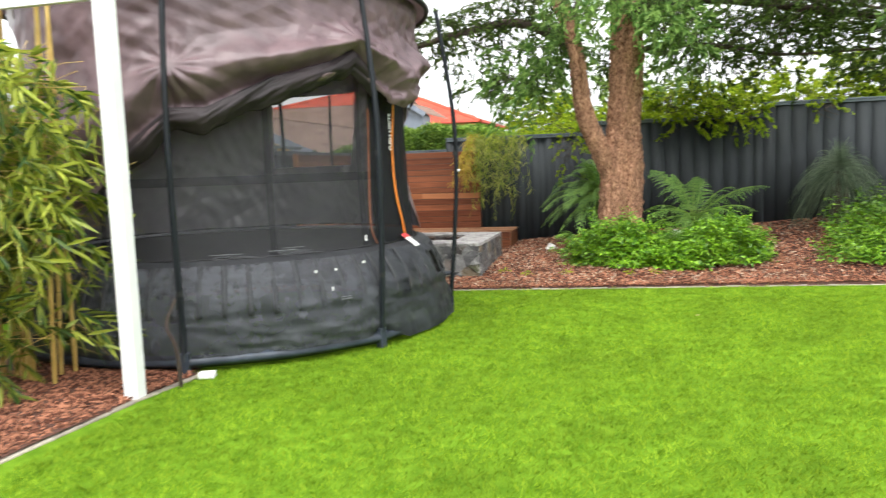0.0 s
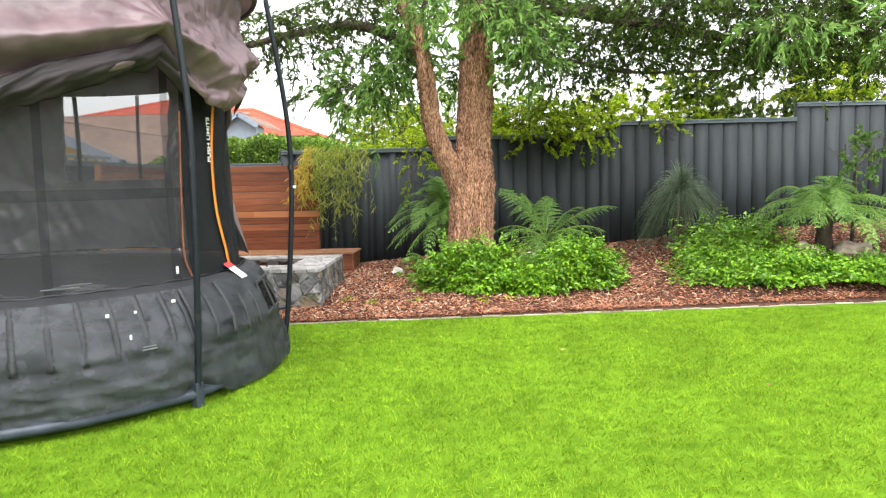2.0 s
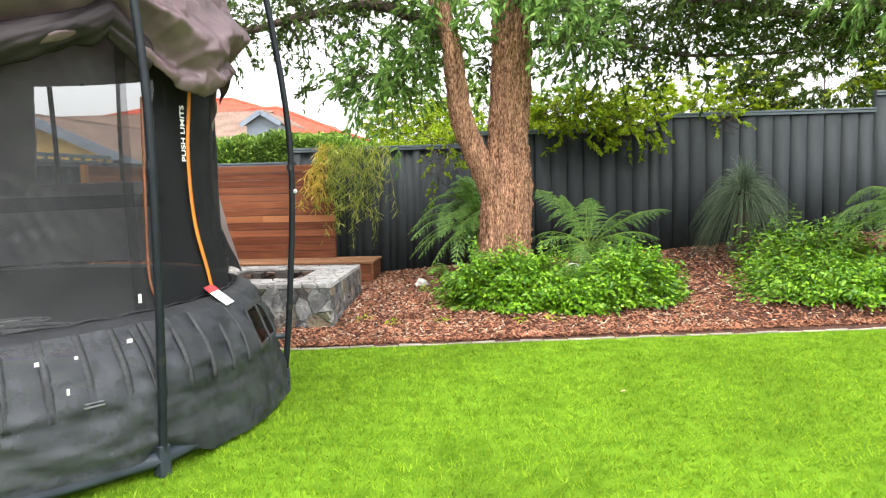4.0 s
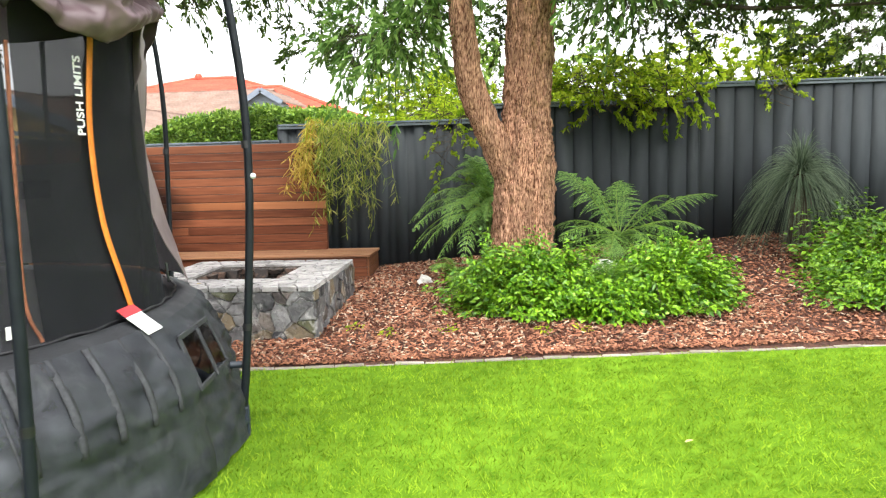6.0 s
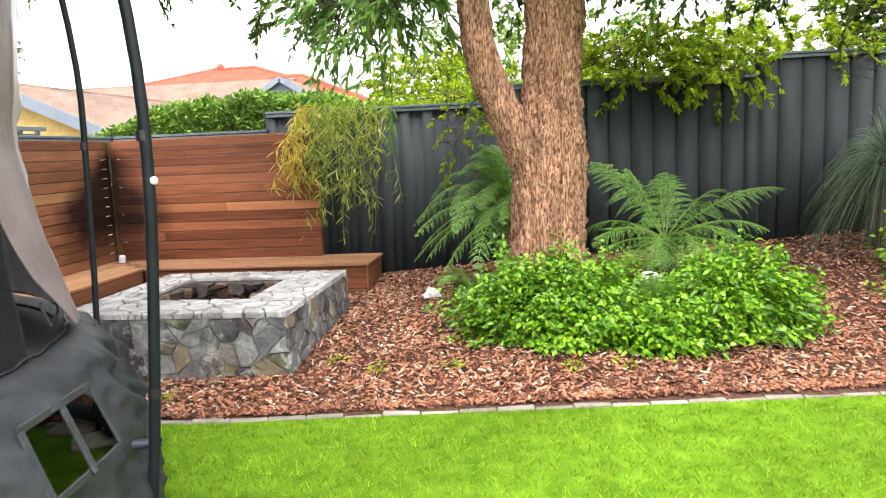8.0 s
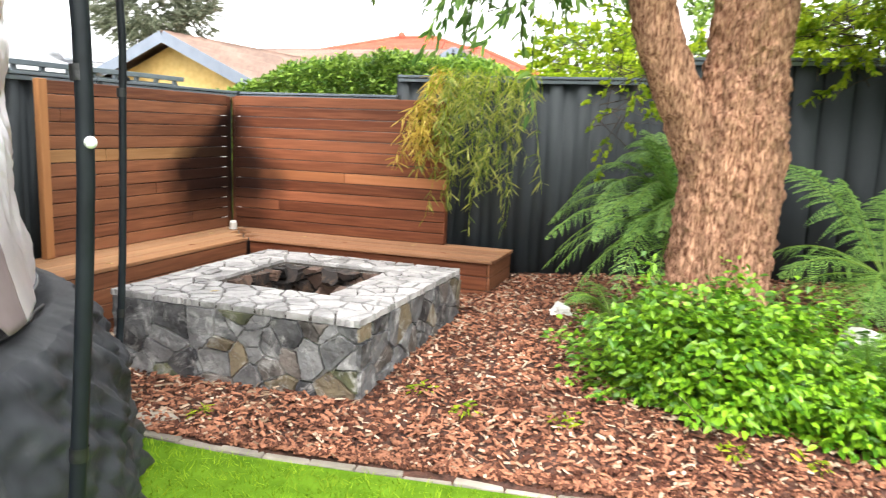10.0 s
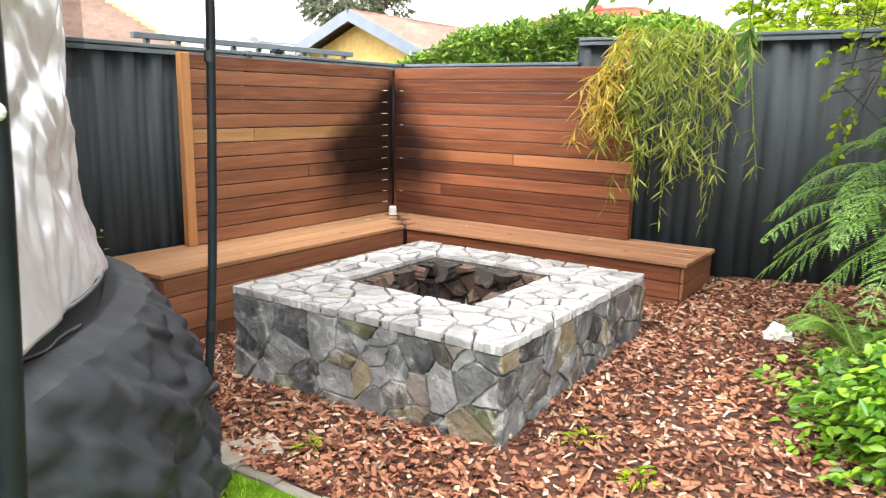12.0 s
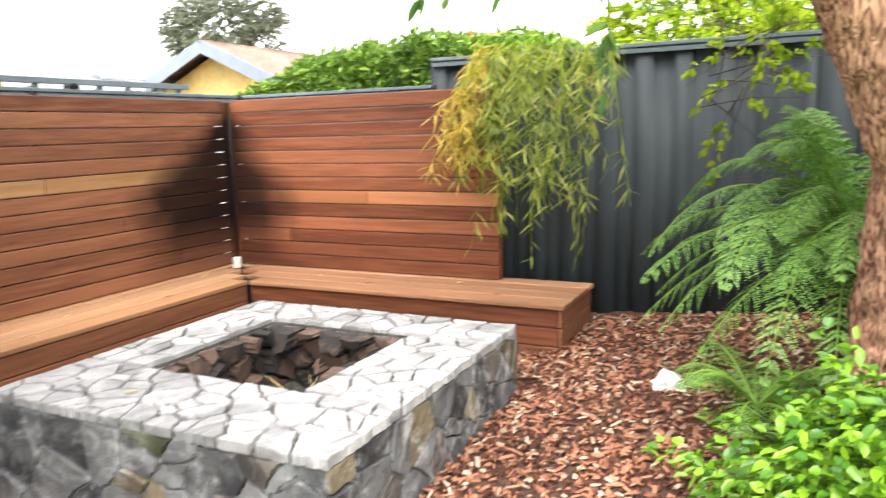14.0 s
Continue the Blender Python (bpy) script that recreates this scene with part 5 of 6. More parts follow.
for k in range(78):
    x0 = RNG.uniform(-2.45, -1.62)
    x1 = x0 + RNG.normal() * 0.16
    z1 = RNG.uniform(0.62, 1.75)
    yellow = k < 20
    if yellow:
        x0, x1, z1 = RNG.uniform(-2.62, -2.35), RNG.uniform(-2.85, -2.45), RNG.uniform(1.1, 1.6)
    line = smooth_line([(x0, 12.86, RNG.uniform(1.6, 1.9)), (x0, 12.68, RNG.uniform(1.95, 2.08)), ((x0 + x1) / 2, 12.46 - RNG.uniform(0, 0.12), max(z1 + 0.2, 1.6)), (x1, 12.40 - RNG.uniform(0, 0.14), z1)], 18)
    stems.append(tube_arrays(line, np.linspace(0.003, 0.001, 18), 4))
    n = 27
    s = RNG.uniform(0.36, 1, n)
    p = np.stack([np.interp(s, np.linspace(0, 1, 18), line[:, c]) for c in range(3)], 1)
    d = RNG.normal(size=(n, 3)) * [0.65, 0.4, 0.3] + [0, -0.1, -0.7]
    (gold if yellow else green).append(leaf_arrays(p, d, RNG.uniform(0.07, 0.15, n), RNG.uniform(0.009, 0.015, n), 0.15))
for name, heap, material in (("foliage", green, WEEP), ("golden_foliage", gold, WEEP_GOLD)):
    v, f = join(heap)
    put(name, fast_mesh(name, v, f), material, weep)
v, f = join(stems)
tagged(put("stem", fast_mesh("stem", v, f), LIME, weep), kind="stuff")


def bush(name, label, centre, radii, count, per, leaf, width, material, category="shrub"):
    """Loose foliage on many small twigs."""
    thing = base(name, label, category)
    o = unit(RNG.normal(size=(count, 3))) * RNG.uniform(0.1, 1, (count, 1)) ** 0.5 * radii
    p = np.array(centre) + o
    d = unit(o + RNG.normal(size=(count, 3)) * 0.25) * RNG.uniform(0.15, 0.35, (count, 1)) * max(1, max(radii) / 1.2)
    v, f = twig_leaves(p, d, per, 0.6, leaf, width, 0.2)
    put("foliage", fast_mesh("foliage", v, f), material, thing)
    v, f = twig_sticks(p - d, d * 1.9, 0.2, 0.005)
    tagged(put("twig", fast_mesh("twig", v, f), BARK_DARK, thing), kind="stuff")
    foot = 13.05 if 12.3 < centre[1] < 12.8 else centre[1] + 0.25
    v, f = tube_arrays(smooth_line([(centre[0], foot, -0.15), (centre[0] + 0.05, foot, max(centre[2], 2.0) * 0.6), (centre[0], foot - 0.1, max(centre[2], 2.0))], 8), np.linspace(0.03, 0.01, 8), 6)
    put("stem", fast_mesh("stem", v, f), BARK_DARK, thing)
    return thing


bush("climber", "yellow-green climber hanging over the grey fence", (0.95, 12.65, 2.3), (0.7, 0.28, 0.34), 130, 26, 0.06, 0.034, LIME)
bush("climber", "yellow-green climber hanging over the grey fence beside the tree", (1.6, 12.62, 2.22), (0.45, 0.25, 0.28), 70, 24, 0.06, 0.034, LIME)
bush("climber", "thin trailing climber on the grey fence", (-0.88, 12.5, 1.8), (0.2, 0.12, 0.45), 20, 14, 0.055, 0.035, LIME)
bush("climber", "sprigs of climber over the fence top", (2.85, 12.6, 2.25), (0.3, 0.15, 0.22), 16, 18, 0.05, 0.03, LIME)
bush("climber", "light green sprigs hanging above the tree fern", (5.0, 11.2, 1.75), (0.35, 0.3, 0.35), 26, 22, 0.07, 0.035, LEAF_PALE)


def clipped_hedge(label, x0, x1, y0, y1, heights, count):
    thing = base("hedge", label, "hedge")
    x = RNG.uniform(x0, x1, count)
    top = np.interp(x, *heights) + np.array([0.07 * wave(a, 0, 0, 0.3) for a in x])
    face = RNG.uniform(0, 1, count) < 0.55
    y = np.where(face, y0 + RNG.uniform(-0.08, 0.06, count), RNG.uniform(y0, y1, count))
    z = np.where(face, top - RNG.uniform(0, 0.9, count), top + RNG.uniform(-0.10, 0.06, count))
    d = RNG.normal(size=(count, 3)) * 0.6 + np.column_stack([np.zeros(count), -1.0 * face, 0.4 + 0.6 * ~face])
    v, f = leaf_arrays(np.column_stack([x, y, z]), d, RNG.uniform(0.05, 0.10, count), RNG.uniform(0.022, 0.04, count), 0.2)
    put("foliage", fast_mesh("foliage", v, f), HEDGE, thing)
    n = 50
    xs = np.linspace(x0, x1, n)
    v = [(a, y0 + 0.1 if k in (0, 1) else y1, (-0.1 if k in (0, 3) else float(np.interp(a, *heights)) - 0.1)) for a in xs for k in range(4)]
    put("inner_growth", fast_mesh("inner_growth", v, grid_faces(n, 4)), LEAF, thing)
    return thing


clipped_hedge("clipped dense green hedge behind the corner fence", -5.6, -1.9, 13.45, 14.3, ([-5.6, -5.0, -4.4, -3.4, -2.4, -1.9], [1.70, 1.94, 2.12, 2.20, 2.12, 1.95]), 16000)
bush("hedge", "bright loose hedge behind the grey fence", (-0.3, 13.9, 1.92), (1.7, 0.5, 0.40), 380, 28, 0.06, 0.03, LIME, "hedge")
bush("background_bush", "loose light green bush beyond the corner hedge", (-1.5, 15.2, 2.3), (0.9, 0.5, 0.62), 190, 28, 0.07, 0.035, LIME)
bush("background_bush", "yellow-green bush beyond the fence", (3.4, 15.5, 2.5), (1.6, 0.8, 0.75), 260, 28, 0.09, 0.05, LIME)
bush("background_bush", "olive bush beyond the fence", (5.2, 15.0, 3.0), (1.6, 1.0, 1.0), 300, 28, 0.08, 0.04, LEAF)
bush("background_bush", "yellow-green bush rising above the fence", (7.6, 14.6, 2.9), (2.2, 0.8, 0.75), 300, 28, 0.09, 0.05, LIME)
bush("background_bush", "green bush beyond the hedge", (-0.3, 17.0, 2.5), (2.2, 0.9, 1.0), 300, 28, 0.10, 0.05, HEDGE)
bush("background_bush", "round green bush beside the pink roof", (-9.3, 10.3, 1.9), (0.9, 0.9, 0.8), 160, 26, 0.09, 0.05, HEDGE)

# bamboo in the side bed
bamboo = base("bamboo", "dense yellow-green bamboo clump with golden culms beside the trampoline", "bamboo")
for k in range(16):
    x, y = RNG.uniform(-4.7, -4.0), RNG.uniform(4.75, 5.1)
    lean = RNG.normal(size=2) * 0.10
    v, f = tube_arrays([(x + lean[0] * t, y + lean[1] * t, 3.4 * t) for t in np.linspace(0, 1, 14)], 0.016 + 0.003 * (np.arange(14) % 2), 8)
    put("culm", fast_mesh("culm", v, f), CULM, bamboo)
n = 430
p = np.column_stack([RNG.uniform(-5.0, -3.66, n), RNG.uniform(4.2, 5.0, n), RNG.uniform(0.3, 2.36, n)])
p = p[(p[:, 2] > 0.95) | (RNG.uniform(0, 1, n) < 0.30)]
n = len(p)
d = unit(RNG.normal(size=(n, 3)) * [1, 1, 0.3] + [0.35, -0.35, 0.0]) * RNG.uniform(0.15, 0.38, (n, 1))
v, f = twig_leaves(p, d, 15, 0.5, 0.18, 0.025, 0.5)
put("foliage", fast_mesh("foliage", v, f), BAMBOO, bamboo)
v, f = twig_sticks(p - d, d * 2, 0.35, 0.003)
tagged(put("twig", fast_mesh("twig", v, f), CULM, bamboo), kind="stuff")
v, f = tube_arrays(smooth_line([(-3.08, 4.95, 0.62), (-3.1, 4.85, 0.45), (-3.02, 4.83, 0.3), (-3.03, 4.87, 0.0)], 12), np.linspace(0.008, 0.014, 12), 6, 0.15)
vine = put("dry_vine", fast_mesh("dry_vine", v, f), BARK_DARK)
tagged(vine, "bare woody vine stem rising beside the white post", "vine")


# ---- rocks and small things ----
def rock(name, label, x, y, z, r, material, flat=0.7, seed=1):
    bm = bmesh.new()
    bmesh.ops.create_icosphere(bm, subdivisions=3, radius=1.0)
    for vert in bm.verts:
        c = vert.co.copy()
        k = 1 + 0.55 * wave(c.x + seed * 3.1, c.y, c.z, 0.8) + 0.08 * wave(c.x, c.y + seed, c.z, 0.3)
        vert.co = Vector((c.x * r * k, c.y * r * k * 0.85, c.z * r * k * flat))
    ob = part(name, bm, material, None)
    ob.location = (x, y, z + r * flat * 0.55)
    return tagged(ob, label, "rock")


rock("quartz_rock", "white quartz rock beside the fern", -1.12, 11.5, bed_z(-1.12, 11.5) - 0.01, 0.07, ROCK_WHITE, 0.8, 2)
rock("quartz_rock", "white rock half hidden in groundcover", 0.66, 10.52, 0.43, 0.13, ROCK_WHITE, 0.6, 5)
rock("garden_rock", "brown garden rock under the tree fern", 4.05, 10.7, bed_z(4.05, 10.7), 0.24, ROCK, 0.8, 3)
rock("garden_rock", "brown garden rock at the tree fern's foot", 4.7, 10.75, bed_z(4.7, 10.75), 0.24, ROCK, 0.75, 7)
rock("pebble", "small tan pebble beside the bench", -4.0, 9.48, 0.02, 0.04, ROCK, 0.7, 11)
for k, (x, y, r) in enumerate(((-2.62, 8.72, 30), (-2.86, 8.9, 5), (-2.72, 9.12, 60))):
    bm = bmesh.new()
    box(bm, -0.13, -0.10, 0, 0.13, 0.10, 0.035, 0.01, pose(x, y, 0.0, 0, 0, r))
    tagged(part("paver", bm, BRICK, None), "flat grey stone paver beside the trampoline", "paver", "pavers beside the trampoline")
jar = base("candle_jar", "small white candle jar on the bench corner", "jar", at=(-4.47, 12.30, 0.48))
bm = bmesh.new()
bmesh.ops.create_cone(bm, cap_ends=True, segments=20, radius1=0.036, radius2=0.036, depth=0.06, matrix=Matrix.Translation((0, 0, 0.031)))
part("jar_body", bm, GLASS_WHITE, jar, smooth=False)
bm = bmesh.new()
bmesh.ops.create_cone(bm, cap_ends=True, segments=20, radius1=0.03, radius2=0.03, depth=0.016, matrix=Matrix.Translation((0, 0, 0.07)))
part("lid", bm, TAG, jar)
bm = bmesh.new()
box(bm, -0.05, -0.012, 0, 0.05, 0.012, 0.02, 0.005, pose(-3.62, 9.53, 0.03, 0, 0, -20))
tagged(part("toy", bm, GREEN_PLASTIC, None), "bright green plastic scrap lying on the mulch", "toy")

# dry leaves that have come down on the bench and the lawn
for k, (x, y, z, r) in enumerate(((-3.2, 12.1, 0.481, 20), (-2.6, 12.28, 0.481, 70), (-3.62, 12.2, 0.481, 130), (-4.2, 11.3, 0.482, 40), (-4.35, 10.7, 0.482, 100), (-4.15, 10.35, 0.482, 10), (-2.2, 12.05, 0.481, 160), (-4.45, 11.9, 0.482, 60),
                                  (0.62, 7.55, 0.03, 30), (1.9, 6.4, 0.03, 80), (-2.9, 9.86, 0.512, 50))):
    c = pose(x, y, z, 0, 0, r)
    v, f = leaf_arrays(np.array([c.translation]), np.array([c.to_3x3() @ Vector((1, 0, 0.05))]), 0.06, 0.026, 0.02, 0.18, np.array([[0, 0, 1.0]]))
    leaf = put("fallen_leaf", fast_mesh("fallen_leaf", v, f), STRAW if k % 3 else CHIP)
    tagged(leaf, "dry curled leaf fallen on the bench" if z > 0.1 else "dry curled leaf fallen on the lawn", "leaf", "fallen leaves")
bm = bmesh.new()
box(bm, -0.03, -0.04, 0, 0.03, 0.04, 0.025, 0.004, pose(-4.72, 11.2, 1.80))
box(bm, -0.035, -0.012, 0.0, 0.035, 0.012, 0.036, 0.003, pose(-4.72, 11.2, 1.80))
tagged(part("rail_clip", bm, STEEL, None), "small dark bracket clipped on the fence rail", "bracket")

# ---- houses beyond the fence ----
def tiled_slope(name, a, b, c, d, courses, material, parent):
    """A roof plane a b (eave) c d (ridge), in stepped courses."""
    a, b, c, d = (np.array(p, float) for p in (a, b, c, d))
    nrm = unit(np.cross(b - a, d - a))
    cols = 30
    t = np.linspace(0, 1, cols * 2 + 1)[:, None]
    wavy = 0.012 * (np.arange(cols * 2 + 1) % 2)[:, None]
    rows = []
    for k in range(courses + 1):
        left, right = a + (d - a) * k / courses, b + (c - b) * k / courses
        line = left + (right - left) * t
        rows += [line + nrm * wavy, line + nrm * (0.075 + wavy)]
    return put(name, fast_mesh(name, np.concatenate(rows), grid_faces(len(rows), cols * 2 + 1)), material, parent)


house = base("house", "yellow brick house with a tiled gable roof beyond the fence", "house")
gx_, gy_, apex, half, fall = -10.52, 18.98, 3.13, 3.9, 0.45
bm = bmesh.new()
face = [bm.verts.new(p) for p in ((gx_ - half + 0.3, gy_, -0.1), (gx_ + half - 0.3, gy_, -0.1), (gx_ + half - 0.3, gy_, apex - fall * (half - 0.3) - 0.1), (gx_, gy_, apex - 0.1), (gx_ - half + 0.3, gy_, apex - fall * (half - 0.3) - 0.1))]
bm.faces.new(face)
r = bmesh.ops.extrude_face_region(bm, geom=bm.faces[:])
bmesh.ops.translate(bm, vec=(0, 9, 0), verts=[e for e in r["geom"] if isinstance(e, bmesh.types.BMVert)])
part("wall", bm, YELLOW, house)
y0, y1, low = gy_ - 0.45, gy_ + 9.3, apex - fall * half
tiled_slope("roof", (gx_ + half, y0, low), (gx_ + half, y1, low), (gx_, y1, apex), (gx_, y0, apex), 12, TILE, house)
tiled_slope("roof", (gx_ - half, y1, low), (gx_ - half, y0, low), (gx_, y0, apex), (gx_, y1, apex), 12, TILE, house)
bm = bmesh.new()
beam(bm, (gx_ - half, y0 - 0.01, low - 0.04), (gx_, y0 - 0.01, apex - 0.04), 0.03, 0.22, 0.0)
beam(bm, (gx_ + half, y0 - 0.012, low - 0.04), (gx_, y0 - 0.012, apex - 0.04), 0.03, 0.22, 0.0)
part("bargeboard", bm, FASCIA, house)

pink = base("house", "neighbouring house with a weathered pink tiled roof", "house")
tiled_slope("roof", (-10.5, 8.4, 2.05), (-10.5, 14.85, 2.05), (-12.8, 14.85, 3.0), (-12.8, 8.4, 3.0), 12, TILE, pink)
bm = bmesh.new()
box(bm, -14.9, 8.6, -0.1, -10.7, 14.6, 2.0)
part("wall", bm, YELLOW, pink)
bm = bmesh.new()
beam(bm, (-10.45, 14.88, 2.05), (-12.8, 14.88, 3.0), 0.04, 0.2, 0.0)
part("bargeboard", bm, YELLOW, pink)
tiled_slope("roof", (-15.1, 14.85, 2.05), (-15.1, 8.4, 2.05), (-12.8, 8.4, 3.0), (-12.8, 14.85, 3.0), 12, TILE, pink)

shed = base("shed", "pale ribbed metal shed roof just behind the corner fence", "shed")
bm = bmesh.new()
beam(bm, (-6.0, 10.85, 1.955), (-6.0, 13.5, 1.955), 0.05, 0.05, 0.004)
part("gutter", bm, FENCE_CAP, shed)
for y in np.arange(11.0, 13.5, 0.3):
    bm = bmesh.new()
    beam(bm, (-6.03, y, 1.80), (-6.03, y, 1.93), 0.04, 0.04, 0.0)
    part("rafter_end", bm, FENCE_CAP, shed)
bm = bmesh.new()
box(bm, -8.4, 10.85, -0.1, -6.06, 13.5, 1.90)
part("wall", bm, FENCE_CAP, shed)

white = base("house", "neighbouring house with a pale metal roof and solar panels", "house")
bm = bmesh.new()
box(bm, -19, 15.6, -0.1, -12.2, 19.8, 2.3)
part("wall", bm, YELLOW, white)
tiled_slope("roof", (-12.0, 15.4, 2.35), (-12.0, 20.0, 2.35), (-15.5, 20.0, 3.5), (-15.5, 15.4, 3.5), 4, METAL_ROOF, white)
bm = bmesh.new()
box(bm, -0.42, -0.5, 0, 0.42, 0.5, 0.04, 0.0, pose(-12.55, 18.3, 2.85, 0, 42, 0))
part("solar_panel", bm, PANEL, white)

red = base("house", "distant house with a bright red hipped tile roof", "house")


def hip_roof(parent, x0, x1, y0, y1, lo, hi, r0, r1, material):
    """Four tiled planes up to a ridge from r0 to r1."""
    yc = (y0 + y1) / 2
    for a, b, c, d in (((x0, y0), (x1, y0), r1, r0), ((x1, y0), (x1, y1), r1, r1), ((x1, y1), (x0, y1), r0, r1), ((x0, y1), (x0, y0), r0, r0)):
        tiled_slope("roof", (*a, lo), (*b, lo), (c, yc, hi), (d, yc, hi), 14, material, parent)
    for a in ((x0, y0), (x1, y0)):
        v, f = tube_arrays([(*a, lo + 0.05), (r0 if a[0] == x0 else r1, yc, hi + 0.05)], [0.13, 0.13], 6)
        put("hip_cap", fast_mesh("hip_cap", v, f), material, parent)
    v, f = tube_arrays([(r0, yc, hi + 0.05), (r1, yc, hi + 0.05)], [0.14, 0.14], 6)
    put("ridge_cap", fast_mesh("ridge_cap", v, f), material, parent)


hip_roof(red, -31.5, -9.5, 47.0, 61.0, 4.6, 7.36, -21.0, -18.2, TILE_RED)
hip_roof(red, -20.0, -8.6, 44.5, 55.5, 4.2, 6.25, -15.6, -13.8, TILE_RED)
bm = bmesh.new()
box(bm, -31.0, 47.5, -0.1, -10.0, 60.5, 4.58)
part("wall", bm, YELLOW, red)
bm = bmesh.new()
box(bm, -19.6, 44.9, -0.1, -9.0, 55.1, 4.18)
part("wall", bm, YELLOW, red)
v, f = tube_arrays([(-20.6, 54, 7.36), (-20.6, 54, 7.58), (-20.6, 54, 7.76)], [0.22, 0.26, 0.16], 10)
put("roof_vent", fast_mesh("roof_vent", v, f), TILE_RED, red, "round roof vent on the ridge", smooth=True)

grey = base("house", "house with a weathered pink-grey tiled roof and pale bargeboards", "house")
tiled_slope("roof", (-30.0, 39.0, 3.7), (-12.1, 39.0, 3.7), (-12.1, 43.0, 5.42), (-30.0, 43.0, 5.42), 11, TILE, grey)
tiled_slope("roof", (-12.1, 47.0, 3.7), (-30.0, 47.0, 3.7), (-30.0, 43.0, 5.42), (-12.1, 43.0, 5.42), 11, TILE, grey)
bm = bmesh.new()
box(bm, -29.6, 39.5, -0.1, -12.5, 44.2, 3.66)
part("wall", bm, YELLOW, grey)
for gx2, peak, wide2 in ((-11.25, 4.97, 1.0),):
    tiled_slope("roof", (gx2 + wide2, 38.0, peak - 0.62), (gx2 + wide2, 43.0, peak - 0.62), (gx2, 43.0, peak), (gx2, 38.0, peak), 5, TILE, grey)
    tiled_slope("roof", (gx2 - wide2, 43.0, peak - 0.62), (gx2 - wide2, 38.0, peak - 0.62), (gx2, 38.0, peak), (gx2, 43.0, peak), 5, TILE, grey)
    bm = bmesh.new()
    for side_ in (-1, 1):
        beam(bm, (gx2 + side_ * wide2, 37.97, peak - 0.65), (gx2, 37.97, peak - 0.03), 0.05, 0.24, 0.0)
    part("bargeboard", bm, FASCIA, grey)
    bm = bmesh.new()
    tri_ = [bm.verts.new(p) for p in ((gx2 - wide2 + 0.2, 38.3, 3.0), (gx2 + wide2 - 0.2, 38.3, 3.0), (gx2 + wide2 - 0.2, 38.3, peak - 0.62), (gx2, 38.3, peak - 0.12), (gx2 - wide2 + 0.2, 38.3, peak - 0.62))]
    bm.faces.new(tri_)
    r = bmesh.ops.extrude_face_region(bm, geom=bm.faces[:])
    bmesh.ops.translate(bm, vec=(0, 1.5, 0), verts=[e for e in r["geom"] if isinstance(e, bmesh.types.BMVert)])
    part("gable", bm, FASCIA, grey)

far_tree = base("gum_tree", "distant grey-green gum tree above the roofs", "tree")
v, f = tube_arrays([(-34.5, 46, 0), (-34.5, 46, 4.5), (-34.8, 46, 8)], [0.4, 0.3, 0.1], 8)
put("trunk", fast_mesh("trunk", v, f), BARK_DARK, far_tree)
n = 900
o = unit(RNG.normal(size=(n, 3))) * RNG.uniform(0.2, 1, (n, 1)) ** 0.6 * [4.6, 2.0, 2.0]
p = np.array([-34.5, 46, 8.3]) + o
v, f = twig_leaves(p, unit(o) * 0.8, 22, 0.6, 0.22, 0.10, 0.2)
put("crown", fast_mesh("crown", v, f), GUM, far_tree)

# ---- turf blades, mulch, edging: small pieces last ----
n = 400000
x = RNG.uniform(-3.3, 8.5, n)
y = 9.5 - (RNG.uniform(0, 1, n) ** 0.85) * 8.3
edge = np.where(x > -2.2, 9.28 + 0.12 * x, 9.016 - 0.05 * (x + 2.2) ** 2)
keep = (y < edge - 0.03) & ((x + 3.79) ** 2 + (y - 7.14) ** 2 > 1.95**2) & ((x > -3.05) | (y > 5.2)) & (x < 1.2 + 0.75 * y)
x, y = x[keep], y[keep]
n = len(x)
p = np.column_stack([x, y, np.zeros(n)])
az = RNG.uniform(0, 2 * np.pi, n)
wide = np.column_stack([np.cos(az), np.sin(az), np.zeros(n)]) * RNG.uniform(0.0018, 0.0032, (n, 1))
lean = RNG.normal(size=(n, 3)) * [0.016, 0.016, 0] + [0.004, -0.006, 0]
h = RNG.uniform(0.018, 0.036, n)
# tufts of blades that lean together
for _ in range(7):
    way_, phase = RNG.uniform(0, 2 * np.pi), RNG.uniform(0, 6.3, 2)
    k = RNG.uniform(25, 75)
    swell = np.sin((x * math.cos(way_) + y * math.sin(way_)) * k + phase[0] + 1.5 * np.sin((y * math.cos(way_) - x * math.sin(way_)) * k * 0.6 + phase[1]))
    lean[:, :2] += swell[:, None] * RNG.normal(size=2) * 0.007
    h *= 1 + 0.05 * swell
v = np.stack([p - wide, p + wide, p + lean + np.column_stack([np.zeros(n), np.zeros(n), h])], 1).reshape(-1, 3)
blades = put("turf_blades", fast_mesh("turf_blades", v, np.arange(3 * n).reshape(-1, 3)), BLADE)
tagged(blades, "short bright green synthetic grass blades", "grass", kind="stuff")


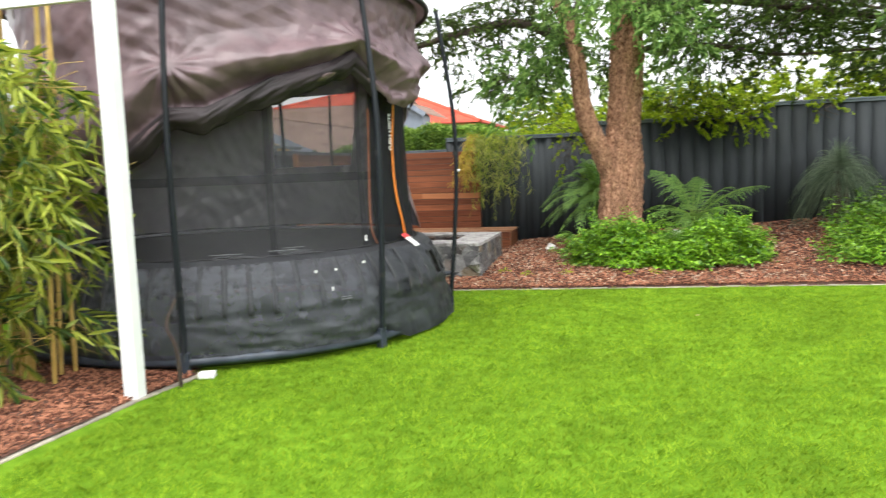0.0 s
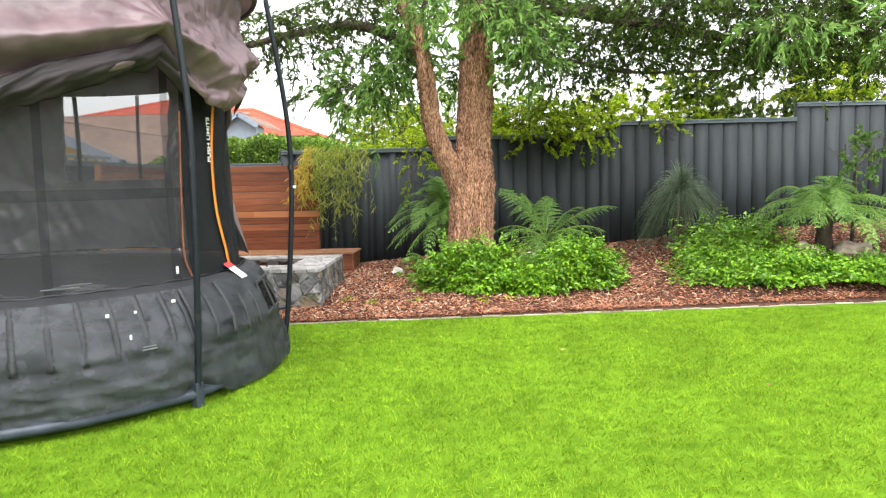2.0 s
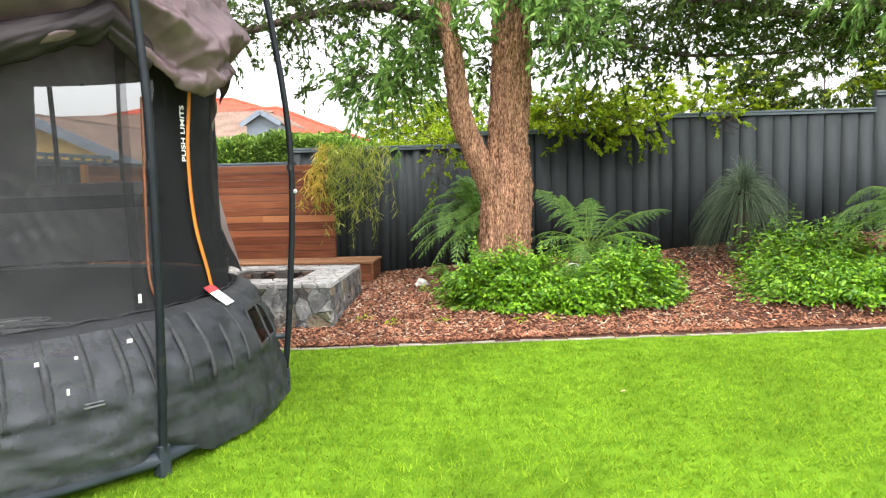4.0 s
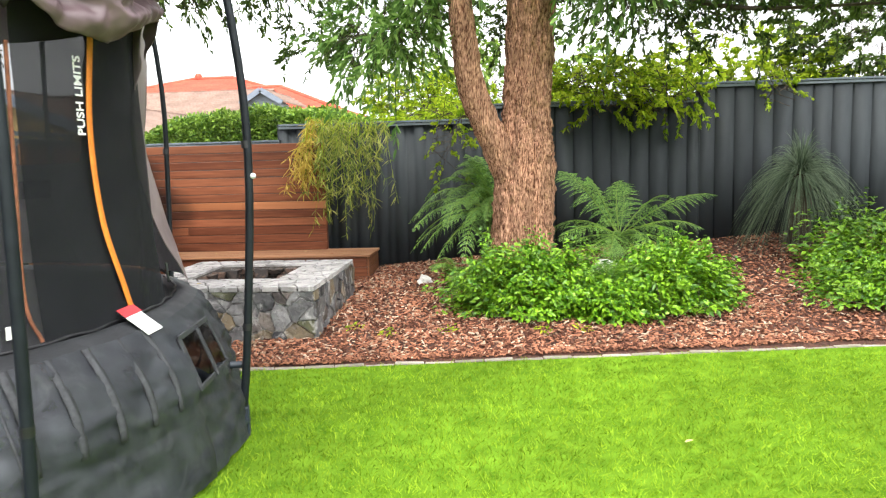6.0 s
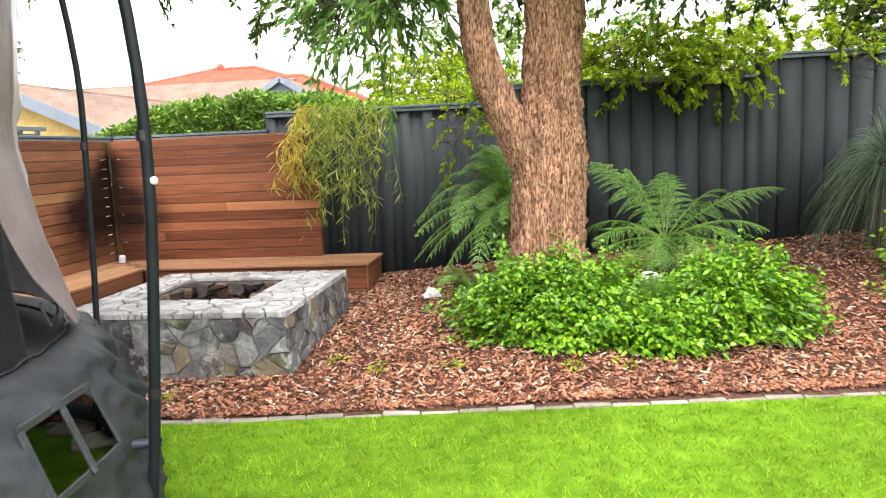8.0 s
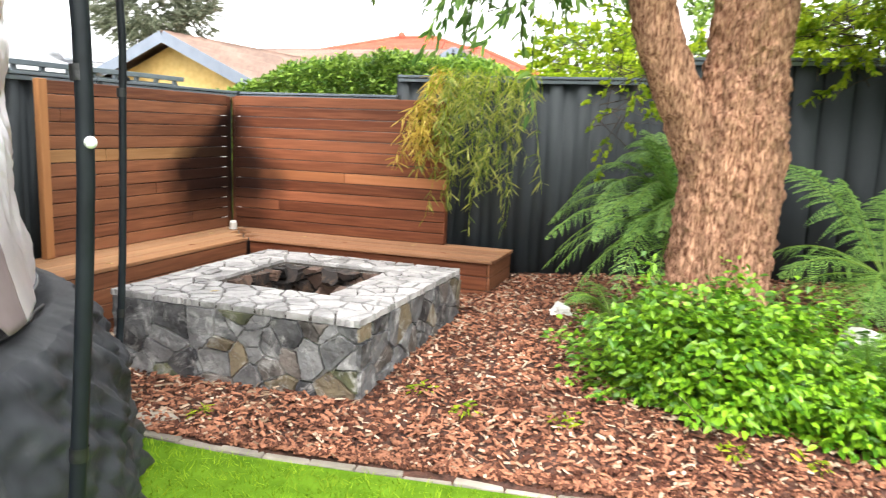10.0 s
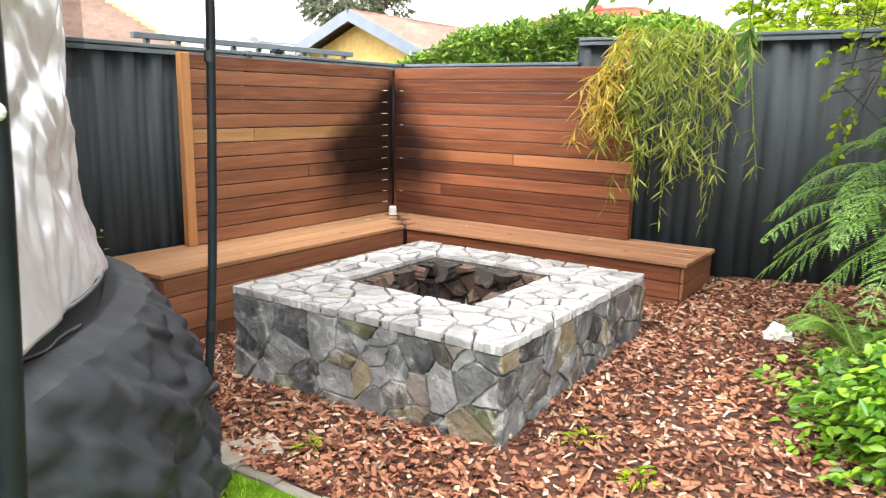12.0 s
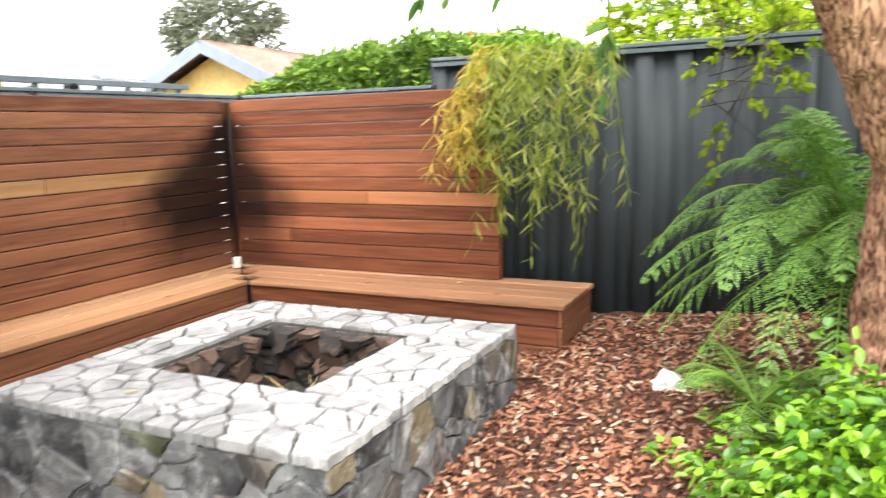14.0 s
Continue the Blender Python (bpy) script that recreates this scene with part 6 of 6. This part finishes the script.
def chips(name, label, x, y, z, material, big=1.0):
    n = len(x)
    size = np.column_stack([0.009 + 0.028 * RNG.uniform(0, 1, n) ** 1.8, 0.004 + 0.009 * RNG.uniform(0, 1, n) ** 1.5, RNG.uniform(0.0015, 0.005, n)]) * big
    az, ti, ro = RNG.uniform(0, 2 * np.pi, n), RNG.normal(size=n) * 0.32, RNG.normal(size=n) * 0.4
    ca, sa = np.cos(az), np.sin(az)
    ux = np.column_stack([ca * np.cos(ti), sa * np.cos(ti), np.sin(ti)])
    uy = np.column_stack([-sa, ca, np.sin(ro)])
    uy = unit(uy - ux * (uy * ux).sum(1, keepdims=True))
    uz = np.cross(ux, uy)
    corner = np.array([(-1, -0.7, -1), (1, -1, -1), (0.8, 1, -1), (-0.9, 0.8, -1), (-0.9, -0.6, 1), (0.9, -0.8, 1), (0.7, 0.8, 1), (-0.8, 0.7, 1)])
    p = np.column_stack([x, y, z])
    v = p[:, None] + sum(corner[None, :, k, None] * size[:, None, k, None] * axis[:, None] for k, axis in enumerate((ux, uy, uz)))
    quad = np.array([(4, 5, 6, 7), (0, 1, 5, 4), (1, 2, 6, 5), (2, 3, 7, 6), (3, 0, 4, 7)])
    f = (np.arange(n)[:, None, None] * 8 + quad).reshape(-1, 4)
    ob = put(name, fast_mesh(name, v.reshape(-1, 3), f), material)
    return tagged(ob, label, "mulch", kind="stuff")


def bed_points(n):
    x = RNG.uniform(-4.9, 6.5, n)
    u = RNG.uniform(0, 1, n) ** 1.15
    y = np.array([edge_y(a) + 0.05 for a in x]) + u * 3.55
    keep = ~((x > PX0 - 0.02) & (x < PX1 + 0.02) & (y > PY0 - 0.02) & (y < PY1 + 0.02)) & ~((x < -1.78) & (y > 11.93)) & ~((x < -4.05) & (y > 9.66))
    keep &= ~((x > 2.0) & (RNG.uniform(0, 1, n) < 0.45))
    x, y = x[keep], y[keep]
    z = np.array([bed_z(a, b) for a, b in zip(x, y)])
    return x, y, z


x, y, z = bed_points(62000)
chips("bark_mulch", "red-brown bark chip mulch", x, y, z + RNG.uniform(0.0, 0.022, len(x)), CHIP)
x, y, z = bed_points(8500)
chips("pale_mulch_chips", "pale dry wood chips among bark mulch", x, y, z + RNG.uniform(0.012, 0.026, len(x)), CHIP_PALE, 0.9)
n = 9000
y = RNG.uniform(2.6, 5.3, n)
x = np.array([side_edge(b) for b in y]) - 0.03 - RNG.uniform(0, 1, n) * 1.5
chips("bark_mulch", "red-brown bark chip mulch in the side bed", x, y, 0.015 + RNG.uniform(0, 0.02, n), CHIP)

n = 5000
x = RNG.uniform(-3.0, 6.4, n)
y = np.array([edge_y(a) for a in x]) + 0.038 + RNG.uniform(0, 0.07, n)
chips("bark_mulch", "red-brown bark chip mulch along the brick edging", x, y, np.array([bed_z(a, b) for a, b in zip(x, y)]) + RNG.uniform(0.004, 0.024, n), CHIP)

edging = base("bed_edging", "row of weathered grey bricks edging the lawn", "edging", kind="structure")
bm = bmesh.new()
box(bm, -0.109, -0.026, -0.05, 0.109, 0.026, 0.024, 0.006)
brick_me = bpy.data.meshes.new("brick")
bm.to_mesh(brick_me)
bm.free()
x = -3.0
while x < 6.4:
    slope = math.degrees(math.atan2(edge_y(x + 0.11) - edge_y(x - 0.11), 0.22))
    ob = put("brick", brick_me, BRICK, edging)
    ob.matrix_basis = pose(x, edge_y(x) + 0.012 + 0.004 * math.sin(x * 31), -0.015 + 0.004 * math.sin(x * 17), 0, math.sin(x * 23) * 1.2, slope + math.sin(x * 13) * 1.2)
    x += 0.222
y = 2.4
while y < 5.15:
    ob = put("brick", brick_me, BRICK, edging)
    ob.matrix_basis = pose(side_edge(y), y, -0.012, 0, 0, 86 - 6 * (y > 4.5))
    y += 0.222
